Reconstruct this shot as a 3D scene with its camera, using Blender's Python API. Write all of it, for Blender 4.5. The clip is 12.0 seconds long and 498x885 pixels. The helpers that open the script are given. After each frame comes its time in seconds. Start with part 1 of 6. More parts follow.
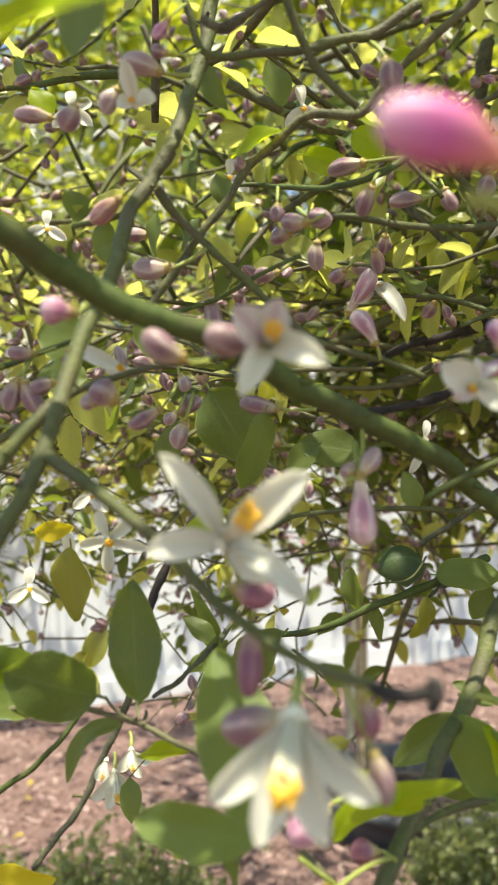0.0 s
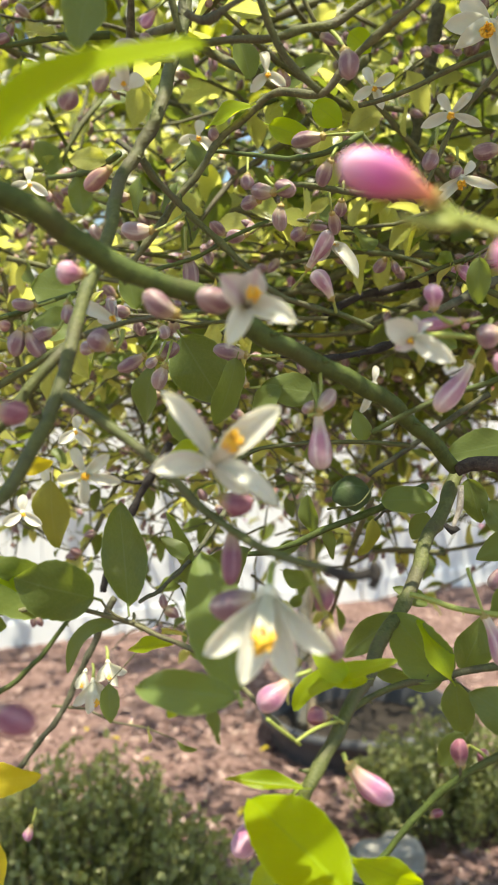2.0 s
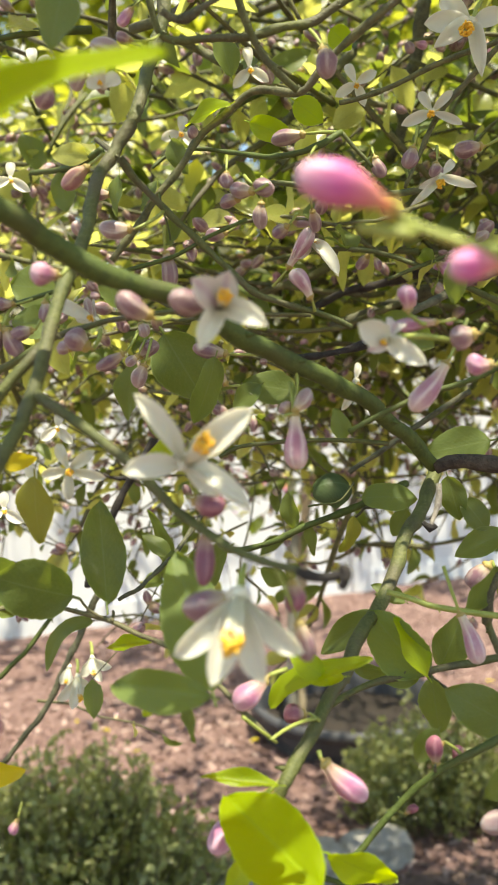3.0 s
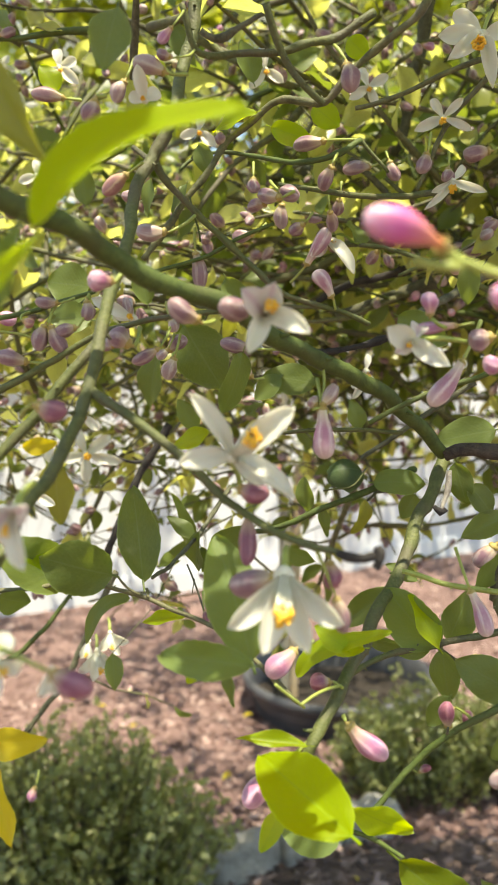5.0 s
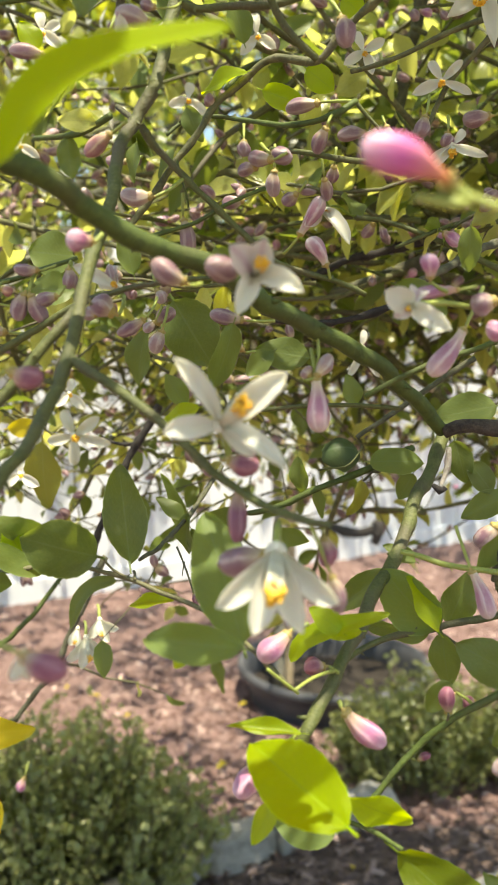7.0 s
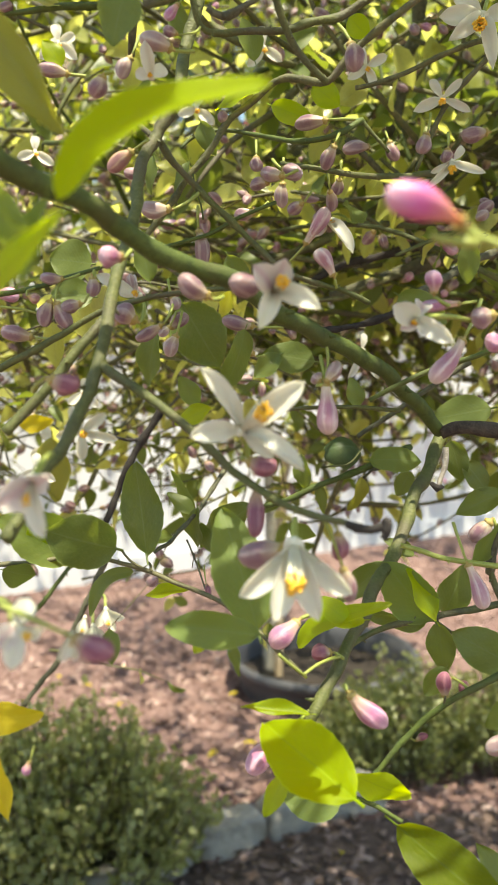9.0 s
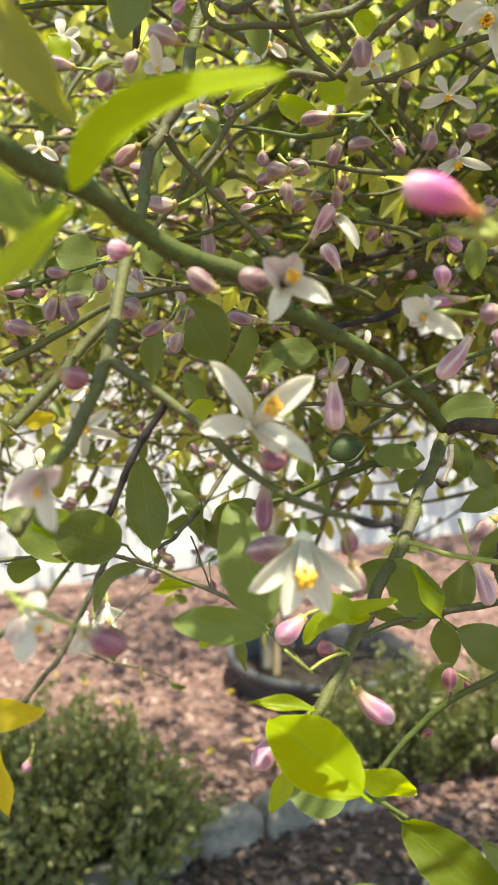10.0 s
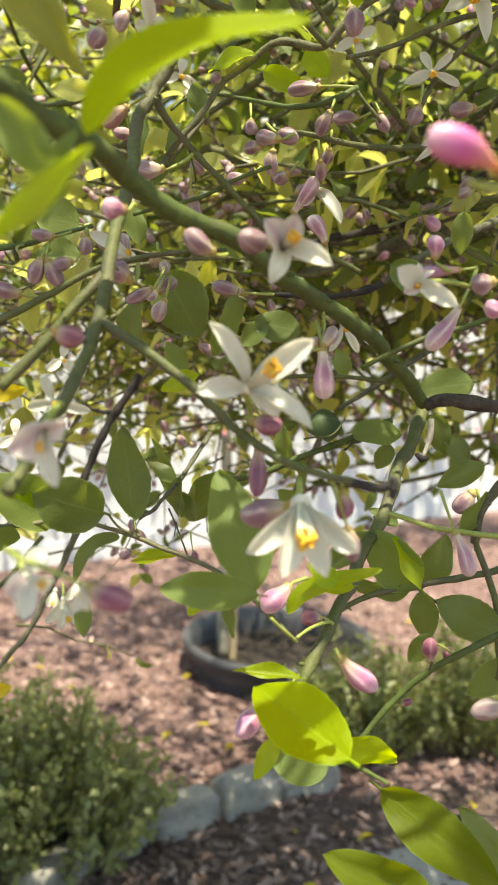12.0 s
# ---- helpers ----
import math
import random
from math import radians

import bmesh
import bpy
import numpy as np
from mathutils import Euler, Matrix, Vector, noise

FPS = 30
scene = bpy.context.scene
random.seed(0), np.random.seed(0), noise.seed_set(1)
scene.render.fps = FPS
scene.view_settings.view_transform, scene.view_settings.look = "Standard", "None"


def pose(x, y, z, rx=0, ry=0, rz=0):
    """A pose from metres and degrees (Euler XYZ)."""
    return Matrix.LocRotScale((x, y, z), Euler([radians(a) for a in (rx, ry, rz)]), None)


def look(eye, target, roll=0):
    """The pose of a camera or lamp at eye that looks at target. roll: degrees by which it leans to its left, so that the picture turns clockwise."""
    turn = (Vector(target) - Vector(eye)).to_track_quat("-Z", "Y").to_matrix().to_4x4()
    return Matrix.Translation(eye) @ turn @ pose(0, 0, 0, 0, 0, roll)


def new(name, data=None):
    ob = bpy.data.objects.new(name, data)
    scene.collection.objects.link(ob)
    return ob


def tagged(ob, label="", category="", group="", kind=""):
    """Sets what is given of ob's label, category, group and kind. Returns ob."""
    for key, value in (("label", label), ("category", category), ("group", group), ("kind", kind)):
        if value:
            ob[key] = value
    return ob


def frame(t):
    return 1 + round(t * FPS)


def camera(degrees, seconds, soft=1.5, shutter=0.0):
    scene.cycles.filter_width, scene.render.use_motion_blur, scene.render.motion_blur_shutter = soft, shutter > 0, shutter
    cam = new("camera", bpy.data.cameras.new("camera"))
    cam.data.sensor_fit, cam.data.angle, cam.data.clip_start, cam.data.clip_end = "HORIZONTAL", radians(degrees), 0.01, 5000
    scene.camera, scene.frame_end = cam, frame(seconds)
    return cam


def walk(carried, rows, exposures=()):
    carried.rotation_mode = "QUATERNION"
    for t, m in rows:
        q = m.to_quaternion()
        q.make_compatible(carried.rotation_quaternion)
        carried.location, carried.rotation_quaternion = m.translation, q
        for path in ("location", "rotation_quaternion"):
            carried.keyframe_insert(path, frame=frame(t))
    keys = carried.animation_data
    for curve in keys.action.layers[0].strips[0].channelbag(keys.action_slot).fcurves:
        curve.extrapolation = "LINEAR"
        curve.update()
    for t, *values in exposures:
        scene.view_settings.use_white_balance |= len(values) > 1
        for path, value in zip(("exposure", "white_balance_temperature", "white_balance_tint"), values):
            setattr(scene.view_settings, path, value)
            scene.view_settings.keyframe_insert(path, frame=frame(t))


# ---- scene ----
cam = camera(33.2, 12.0, soft=1.5)
cam.data.dof.use_dof, cam.data.dof.focus_distance, cam.data.dof.aperture_fstop = True, 0.58, 12.5
walk(cam, [
    (0.0, pose(0.0232, 0.0952, 1.1925, 91.324, 0.0, 4.682) @ pose(0, 0, 0, 0, 0, -0.441)),
    (0.5, pose(0.0263, 0.0849, 1.1859, 91.537, 0.0, 3.409) @ pose(0, 0, 0, 0, 0, -0.198)),
    (1.0, pose(0.0188, 0.0833, 1.1754, 91.954, 0.0, 2.416) @ pose(0, 0, 0, 0, 0, -0.070)),
    (1.5, pose(0.0190, 0.0610, 1.1800, 89.854, 0.0, 1.875) @ pose(0, 0, 0, 0, 0, -0.084)),
    (2.0, pose(0.0165, 0.0258, 1.1900, 87.436, 0.0, 1.460) @ pose(0, 0, 0, 0, 0, -0.174)),
    (2.5, pose(0.0268, 0.0317, 1.1926, 87.052, 0.0, 1.212) @ pose(0, 0, 0, 0, 0, -0.170)),
    (4.5, pose(0.0052, -0.0145, 1.2018, 85.709, 0.0, 0.118) @ pose(0, 0, 0, 0, 0, 0.016)),
    (5.0, pose(0.0008, -0.0117, 1.2030, 85.424, 0.0, 0.041) @ pose(0, 0, 0, 0, 0, 0.092)),
    (5.5, pose(0.0004, -0.0059, 1.2009, 85.230, 0.0, 0.082) @ pose(0, 0, 0, 0, 0, 0.088)),
    (6.0, pose(0.0000, 0.0000, 1.2000, 85.000, 0.0, -0.000) @ pose(0, 0, 0, 0, 0, 0.000)),
    (6.5, pose(0.0016, 0.0025, 1.1991, 84.780, 0.0, -0.317) @ pose(0, 0, 0, 0, 0, -0.001)),
    (7.0, pose(0.0032, 0.0106, 1.1920, 84.768, 0.0, -0.301) @ pose(0, 0, 0, 0, 0, -0.048)),
    (9.0, pose(-0.0112, -0.0195, 1.1997, 84.224, 0.0, -1.119) @ pose(0, 0, 0, 0, 0, 0.441)),
    (9.5, pose(-0.0094, -0.0242, 1.2020, 84.095, 0.0, -1.213) @ pose(0, 0, 0, 0, 0, 0.582)),
    (10.0, pose(-0.0167, -0.0186, 1.1976, 84.143, 0.0, -1.333) @ pose(0, 0, 0, 0, 0, 0.663)),
    (10.5, pose(-0.0184, -0.0159, 1.1935, 83.994, 0.0, -1.522) @ pose(0, 0, 0, 0, 0, 0.822)),
    (11.0, pose(-0.0199, -0.0176, 1.1934, 83.710, 0.0, -1.734) @ pose(0, 0, 0, 0, 0, 0.962)),
    (11.5, pose(-0.0206, -0.0154, 1.1889, 83.532, 0.0, -2.494) @ pose(0, 0, 0, 0, 0, 1.351)),
    (12.0, pose(-0.0355, -0.0164, 1.1856, 83.416, 0.0, -4.524) @ pose(0, 0, 0, 0, 0, 1.849)),
], exposures=[(0.0, 0.88, 7100, 2), (1.0, 0.90, 7100, 2), (2.5, 0.97, 7350, 2), (4.5, 1.03, 7500, 2), (12.0, 1.04, 7500, 2)])

# ---- world and sun ----
TO_SUN = Vector((0.10, -0.27, 0.957)).normalized()
world = bpy.data.worlds.new("sky")
world.use_nodes = True
scene.world = world
sky = world.node_tree.nodes.new("ShaderNodeTexSky")
sky.sky_type, sky.sun_disc = "NISHITA", False
sky.sun_elevation = math.asin(TO_SUN.z)
sky.sun_rotation = math.atan2(TO_SUN.x, TO_SUN.y)
world.node_tree.links.new(sky.outputs[0], world.node_tree.nodes["Background"].inputs[0])
world.node_tree.nodes["Background"].inputs[1].default_value = 0.15
sun = new("sun", bpy.data.lights.new("sun", "SUN"))
sun.data.energy, sun.data.angle, sun.data.color = 5.0, radians(0.55), (1.0, 0.94, 0.84)
sun.matrix_world = look(TO_SUN * 30, (0, 0, 0))


# ---- materials ----
def node_mat(name):
    m = bpy.data.materials.new(name)
    m.use_nodes = True
    t = m.node_tree
    return m, t, t.nodes["Principled BSDF"], t.nodes["Material Output"]


def add(t, kind, **values):
    n = t.nodes.new(kind)
    for k, v in values.items():
        n.inputs[k.replace("_", " ")].default_value = v
    return n


def ramp(t, source, stops):
    n = t.nodes.new("ShaderNodeValToRGB")
    while len(n.color_ramp.elements) < len(stops):
        n.color_ramp.elements.new(0.5)
    for e, (p, c) in zip(n.color_ramp.elements, stops):
        e.position, e.color = p, (*c, 1)
    t.links.new(source, n.inputs[0])
    return n


def calc(t, op, a, b=0.0, c=0.0):
    n = t.nodes.new("ShaderNodeMath")
    n.operation = op
    for i, v in enumerate((a, b, c)):
        if isinstance(v, (int, float)):
            n.inputs[i].default_value = v
        else:
            t.links.new(v, n.inputs[i])
    return n.outputs[0]


def mixed(t, fac, a, b, blend="MIX"):
    n = t.nodes.new("ShaderNodeMix")
    n.data_type, n.blend_type = "RGBA", blend
    for i, v in ((0, fac), (6, a), (7, b)):
        if isinstance(v, (int, float)):
            n.inputs[i].default_value = v
        elif isinstance(v, tuple):
            n.inputs[i].default_value = (*v, 1)
        else:
            t.links.new(v, n.inputs[i])
    return n.outputs[2]


def chance(t):
    """One random number for a thing and for each loose piece of a mesh."""
    o, g = t.nodes.new("ShaderNodeObjectInfo"), t.nodes.new("ShaderNodeNewGeometry")
    return calc(t, "FRACT", calc(t, "ADD", o.outputs["Random"], g.outputs["Random Per Island"]))


def bumped(t, p, height, strength, distance):
    b = add(t, "ShaderNodeBump", Strength=strength, Distance=distance)
    t.links.new(height, b.inputs["Height"])
    t.links.new(b.outputs[0], p.inputs["Normal"])
    return b


def leaf_material(name, dark, light, glow, thin, rough=0.38, shine=0.45):
    m, t, p, out = node_mat(name)
    uv = t.nodes.new("ShaderNodeUVMap")
    sep = t.nodes.new("ShaderNodeSeparateXYZ")
    t.links.new(uv.outputs[0], sep.inputs[0])
    across = calc(t, "ABSOLUTE", calc(t, "SUBTRACT", sep.outputs[0], 0.5))
    rib = calc(t, "LESS_THAN", across, 0.018)
    wave = calc(t, "SINE", calc(t, "MULTIPLY", calc(t, "SUBTRACT", sep.outputs[1], calc(t, "MULTIPLY", across, 0.75)), 68.0))
    vein = calc(t, "MAXIMUM", rib, calc(t, "MULTIPLY", calc(t, "GREATER_THAN", wave, 0.95), 0.45))
    rnd = chance(t)
    tex = t.nodes.new("ShaderNodeTexCoord")
    blotch = add(t, "ShaderNodeTexNoise", Scale=35.0, Detail=4.0)
    t.links.new(tex.outputs["Object"], blotch.inputs["Vector"])
    fine = add(t, "ShaderNodeTexNoise", Scale=14.0, Detail=3.0)
    t.links.new(uv.outputs[0], fine.inputs["Vector"])
    tone = calc(t, "ADD", calc(t, "MULTIPLY", rnd, 0.6), calc(t, "MULTIPLY", fine.outputs[0], 0.55))
    base = ramp(t, tone, [(0.2, dark), (0.9, light)]).outputs[0]
    pale = tuple(min(1, 1.5 * c + 0.03) for c in light)
    base = mixed(t, calc(t, "MULTIPLY", vein, 0.55), base, pale)
    spots = add(t, "ShaderNodeTexNoise", Scale=55.0, Detail=2.0)
    t.links.new(uv.outputs[0], spots.inputs["Vector"])
    speck = ramp(t, spots.outputs[0], [(0.66, (0, 0, 0)), (0.72, (0.5, 0.5, 0.5))]).outputs[0]
    base = mixed(t, speck, base, pale)
    patchy = ramp(t, blotch.outputs[0], [(0.45, (0, 0, 0)), (0.7, (0.45, 0.45, 0.45))]).outputs[0]
    base = mixed(t, patchy, base, tuple(0.6 * c + 0.4 * g for c, g in zip(light, (0.22, 0.20, 0.05))))
    base = mixed(t, calc(t, "MULTIPLY", calc(t, "GREATER_THAN", across, 0.475), 0.6), base, pale)
    t.links.new(base, p.inputs["Base Color"])
    t.links.new(calc(t, "ADD", rough - 0.1, calc(t, "MULTIPLY", fine.outputs[0], 0.22)), p.inputs["Roughness"])
    p.inputs["Specular IOR Level"].default_value = shine
    bumped(t, p, calc(t, "ADD", calc(t, "SUBTRACT", calc(t, "MULTIPLY", wave, 0.06), calc(t, "MULTIPLY", rib, 0.6)), fine.outputs[0]), 0.18, 0.002)
    tr = t.nodes.new("ShaderNodeBsdfTranslucent")
    t.links.new(mixed(t, calc(t, "MULTIPLY", vein, 0.5), glow, tuple(0.55 * c for c in glow)), tr.inputs[0])
    mix = t.nodes.new("ShaderNodeMixShader")
    mix.inputs[0].default_value = thin
    t.links.new(p.outputs[0], mix.inputs[1])
    t.links.new(tr.outputs[0], mix.inputs[2])
    t.links.new(mix.outputs[0], out.inputs[0])
    return m


MAT = {
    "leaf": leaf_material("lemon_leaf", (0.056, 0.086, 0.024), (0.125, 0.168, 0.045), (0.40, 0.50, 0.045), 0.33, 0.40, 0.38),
    "under": leaf_material("lemon_leaf_underside", (0.10, 0.16, 0.05), (0.16, 0.22, 0.06), (0.40, 0.50, 0.03), 0.40, 0.6),
    "bright": leaf_material("young_lemon_leaf", (0.17, 0.26, 0.010), (0.27, 0.38, 0.014), (0.74, 0.88, 0.010), 0.58),
    "deep": leaf_material("dark_glossy_leaf", (0.022, 0.045, 0.018), (0.05, 0.085, 0.03), (0.20, 0.28, 0.04), 0.14, 0.50, 0.35),
    "fresh": leaf_material("glossy_lemon_leaf", (0.042, 0.070, 0.004), (0.080, 0.120, 0.008), (0.42, 0.48, 0.006), 0.40, 0.52, 0.14),
    # young leaf again, its colour raised to carry part of the sunlight
    "sunny": leaf_material("sun_tinted_young_leaf", (0.19, 0.29, 0.004), (0.27, 0.39, 0.005), (0.84, 0.94, 0.006), 0.52, 0.5, 0.15),
    # paler copy of the canopy leaf, with sunlight put into its colour
    "sunlit": leaf_material("sun_tinted_canopy_leaf", (0.17, 0.20, 0.035), (0.38, 0.40, 0.13), (0.93, 0.92, 0.20), 0.56, 0.28, 0.6),
    "yellow": leaf_material("yellowing_leaf", (0.45, 0.36, 0.02), (0.62, 0.50, 0.03), (0.85, 0.70, 0.02), 0.45, 0.5),
    "olive_leaf": leaf_material("olive_leaf", (0.17, 0.175, 0.03), (0.26, 0.26, 0.05), (0.52, 0.52, 0.03), 0.40, 0.5),
    "shrub": leaf_material("shrub_leaf", (0.115, 0.135, 0.052), (0.31, 0.33, 0.155), (0.50, 0.54, 0.16), 0.45, 0.24),
    "far": leaf_material("far_foliage", (0.10, 0.14, 0.03), (0.22, 0.26, 0.05), (0.70, 0.72, 0.06), 0.5, 0.5),
}


def stem_material(name, a, b, scale, bump, rough, patch=None):
    m, t, p, out = node_mat(name)
    tex = t.nodes.new("ShaderNodeTexCoord")
    big = add(t, "ShaderNodeTexNoise", Scale=scale, Detail=5.0, Roughness=0.65)
    small = add(t, "ShaderNodeTexNoise", Scale=scale * 7, Detail=4.0)
    wide = add(t, "ShaderNodeTexNoise", Scale=scale * 0.28, Detail=3.0)
    pits = add(t, "ShaderNodeTexVoronoi", Scale=scale * 5)
    for n in (big, small, wide, pits):
        t.links.new(tex.outputs["Object"], n.inputs["Vector"])
    h = calc(t, "ADD", calc(t, "MULTIPLY", big.outputs[0], 0.65), calc(t, "MULTIPLY", small.outputs[0], 0.35))
    col = ramp(t, h, [(0.36, a), (0.64, b)]).outputs[0]
    if patch:
        col = mixed(t, ramp(t, wide.outputs[0], [(0.5, (0, 0, 0)), (0.66, (0.8, 0.8, 0.8))]).outputs[0], col, patch)
    col = mixed(t, calc(t, "MULTIPLY", calc(t, "LESS_THAN", pits.outputs["Distance"], 0.16), 0.45), col, tuple(min(1, 1.9 * c + 0.02) for c in b))
    t.links.new(col, p.inputs["Base Color"])
    p.inputs["Roughness"].default_value = rough
    bumped(t, p, calc(t, "SUBTRACT", h, calc(t, "MULTIPLY", pits.outputs["Distance"], 0.3)), bump, 0.0015)
    return m


MAT.update({
    "green": stem_material("green_stem", (0.040, 0.062, 0.010), (0.088, 0.122, 0.020), 120, 0.4, 0.7, (0.070, 0.080, 0.020)),
    "olive": stem_material("olive_stem", (0.052, 0.066, 0.015), (0.122, 0.132, 0.038), 110, 0.7, 0.65, (0.092, 0.082, 0.045)),
    "lime": stem_material("young_stem", (0.22, 0.27, 0.05), (0.36, 0.40, 0.10), 120, 0.2, 0.5),
    "wiry": stem_material("canopy_twig", (0.055, 0.06, 0.022), (0.165, 0.16, 0.065), 120, 0.6, 0.7, (0.10, 0.085, 0.06)),
    # dead wood, its colour lowered further for the shade on it
    "dead": stem_material("shade_dark_dead_wood", (0.013, 0.011, 0.010), (0.050, 0.043, 0.038), 140, 0.9, 0.9),
    "brown": stem_material("brown_bark", (0.020, 0.014, 0.010), (0.085, 0.066, 0.050), 150, 0.9, 0.85),
    "grey": stem_material("grey_trunk_bark", (0.14, 0.13, 0.10), (0.32, 0.30, 0.25), 60, 0.8, 0.85),
    "bark": stem_material("grey_bark", (0.042, 0.042, 0.024), (0.145, 0.142, 0.085), 140, 0.9, 0.85),
    "pale_wood": stem_material("pale_dead_wood", (0.30, 0.26, 0.20), (0.55, 0.50, 0.42), 140, 0.6, 0.8),
    "dusk": stem_material("brown_twig", (0.08, 0.075, 0.035), (0.16, 0.15, 0.07), 130, 0.4, 0.6),
    "calyx": stem_material("calyx_green", (0.26, 0.22, 0.05), (0.46, 0.32, 0.11), 200, 0.2, 0.5),
})


def bud_material(name, body, seam, tip, neck=2.3, base=(0.56, 0.46, 0.26)):
    """Closed petals: a tinted back to each, paler seams between them."""
    m, t, p, out = node_mat(name)
    uv = t.nodes.new("ShaderNodeUVMap")
    sep = t.nodes.new("ShaderNodeSeparateXYZ")
    t.links.new(uv.outputs[0], sep.inputs[0])
    tex = t.nodes.new("ShaderNodeTexCoord")
    nz = add(t, "ShaderNodeTexNoise", Scale=160.0, Detail=4.0)
    t.links.new(tex.outputs["Object"], nz.inputs["Vector"])
    mott = add(t, "ShaderNodeTexNoise", Scale=3.2, Detail=5.0, Roughness=0.7)
    t.links.new(uv.outputs[0], mott.inputs["Vector"])
    rnd = chance(t)
    shift = calc(t, "ADD", calc(t, "MULTIPLY", calc(t, "SUBTRACT", mott.outputs[0], 0.5), 2.6), calc(t, "MULTIPLY", rnd, 3.0))
    lobe = calc(t, "ABSOLUTE", calc(t, "SINE", calc(t, "ADD", calc(t, "MULTIPLY", sep.outputs[0], 5 * math.pi), shift)))
    soft = calc(t, "ADD", lobe, calc(t, "MULTIPLY", calc(t, "SUBTRACT", nz.outputs[0], 0.5), 0.7))
    soft = calc(t, "ADD", soft, calc(t, "MULTIPLY", calc(t, "SUBTRACT", mott.outputs[0], 0.5), 1.1))
    # fine streaks run along the petals
    long = t.nodes.new("ShaderNodeMapping")
    long.inputs["Scale"].default_value = (22, 1.6, 1)
    t.links.new(uv.outputs[0], long.inputs[0])
    streak = add(t, "ShaderNodeTexNoise", Scale=1.0, Detail=4.0, Roughness=0.6)
    t.links.new(long.outputs[0], streak.inputs["Vector"])
    soft = calc(t, "SUBTRACT", soft, calc(t, "MULTIPLY", calc(t, "SUBTRACT", streak.outputs[0], 0.46), 2.4))
    col = ramp(t, soft, [(0.02, seam), (0.34, tuple(0.45 * i + 0.55 * j for i, j in zip(seam, body))), (0.78, body)]).outputs[0]
    col = mixed(t, calc(t, "MULTIPLY", calc(t, "POWER", sep.outputs[1], 5.0), 0.8), col, tip)
    col = mixed(t, calc(t, "MULTIPLY", calc(t, "SUBTRACT", 1.0, calc(t, "MINIMUM", calc(t, "MULTIPLY", sep.outputs[1], neck), 1.0)), 0.95), col, base)
    col = mixed(t, calc(t, "MULTIPLY", rnd, 0.18), col, seam)
    t.links.new(col, p.inputs["Base Color"])
    p.inputs["Roughness"].default_value = 0.45
    p.inputs["Subsurface Weight"].default_value = 0.25
    p.inputs["Subsurface Radius"].default_value = (0.004, 0.002, 0.002)
    p.inputs["Subsurface Scale"].default_value = 0.6
    bumped(t, p, lobe, 0.25, 0.001)
    return m


MAT.update({
    "purple": bud_material("bud_purple", (0.19, 0.092, 0.120), (0.36, 0.27, 0.26), (0.38, 0.27, 0.27)),
    "dark": bud_material("bud_dark", (0.19, 0.050, 0.09), (0.34, 0.16, 0.19), (0.30, 0.12, 0.16)),
    "pink": bud_material("bud_pink", (0.52, 0.060, 0.29), (0.60, 0.15, 0.37), (0.86, 0.60, 0.66), 1.6, (0.74, 0.36, 0.08)),
    "pale": bud_material("bud_pale", (0.29, 0.185, 0.20), (0.46, 0.38, 0.35), (0.46, 0.37, 0.35)),
    "rose": bud_material("bud_rose", (0.36, 0.115, 0.24), (0.58, 0.34, 0.44), (0.68, 0.48, 0.54), 1.9, (0.60, 0.44, 0.24)),
    "neck": bud_material("bud_necked", (0.34, 0.13, 0.21), (0.58, 0.44, 0.46), (0.70, 0.60, 0.54), 2.2, (0.68, 0.60, 0.42)),
    "orange": bud_material("bud_orange", (0.34, 0.16, 0.15), (0.56, 0.38, 0.26), (0.30, 0.13, 0.16), 2.3, (0.50, 0.30, 0.12)),
})


def petal_material(name, inner, outer, glow):
    m, t, p, out = node_mat(name)
    uv = t.nodes.new("ShaderNodeUVMap")
    sep = t.nodes.new("ShaderNodeSeparateXYZ")
    t.links.new(uv.outputs[0], sep.inputs[0])
    nz = add(t, "ShaderNodeTexNoise", Scale=9.0, Detail=4.0)
    mp = t.nodes.new("ShaderNodeMapping")
    mp.inputs["Scale"].default_value = (5, 0.8, 1)
    t.links.new(uv.outputs[0], mp.inputs[0])
    t.links.new(mp.outputs[0], nz.inputs["Vector"])
    mid = calc(t, "SUBTRACT", 1.0, calc(t, "MINIMUM", calc(t, "MULTIPLY", calc(t, "ABSOLUTE", calc(t, "SUBTRACT", sep.outputs[0], 0.5)), 4.6), 1.0))
    fac = calc(t, "MULTIPLY", mid, calc(t, "ADD", 0.35, nz.outputs[0]))
    t.links.new(mixed(t, fac, outer, inner), p.inputs["Base Color"])
    p.inputs["Roughness"].default_value = 0.5
    bumped(t, p, nz.outputs[0], 0.3, 0.0015)
    tr = t.nodes.new("ShaderNodeBsdfTranslucent")
    tr.inputs[0].default_value = (*glow, 1)
    mix = t.nodes.new("ShaderNodeMixShader")
    mix.inputs[0].default_value = 0.48
    t.links.new(p.outputs[0], mix.inputs[1])
    t.links.new(tr.outputs[0], mix.inputs[2])
    t.links.new(mix.outputs[0], out.inputs[0])
    return m


MAT["petal"] = petal_material("white_petal", (0.80, 0.80, 0.72), (0.84, 0.83, 0.76), (0.86, 0.85, 0.72))
MAT["blush"] = petal_material("blushed_petal", (0.58, 0.36, 0.44), (0.83, 0.79, 0.74), (0.82, 0.74, 0.70))
MAT["stamen"] = stem_material("orange_stamen", (0.80, 0.40, 0.02), (0.90, 0.60, 0.07), 300, 0.3, 0.6)
MAT["filament"] = stem_material("pale_filament", (0.70, 0.66, 0.48), (0.80, 0.78, 0.66), 300, 0.1, 0.5)


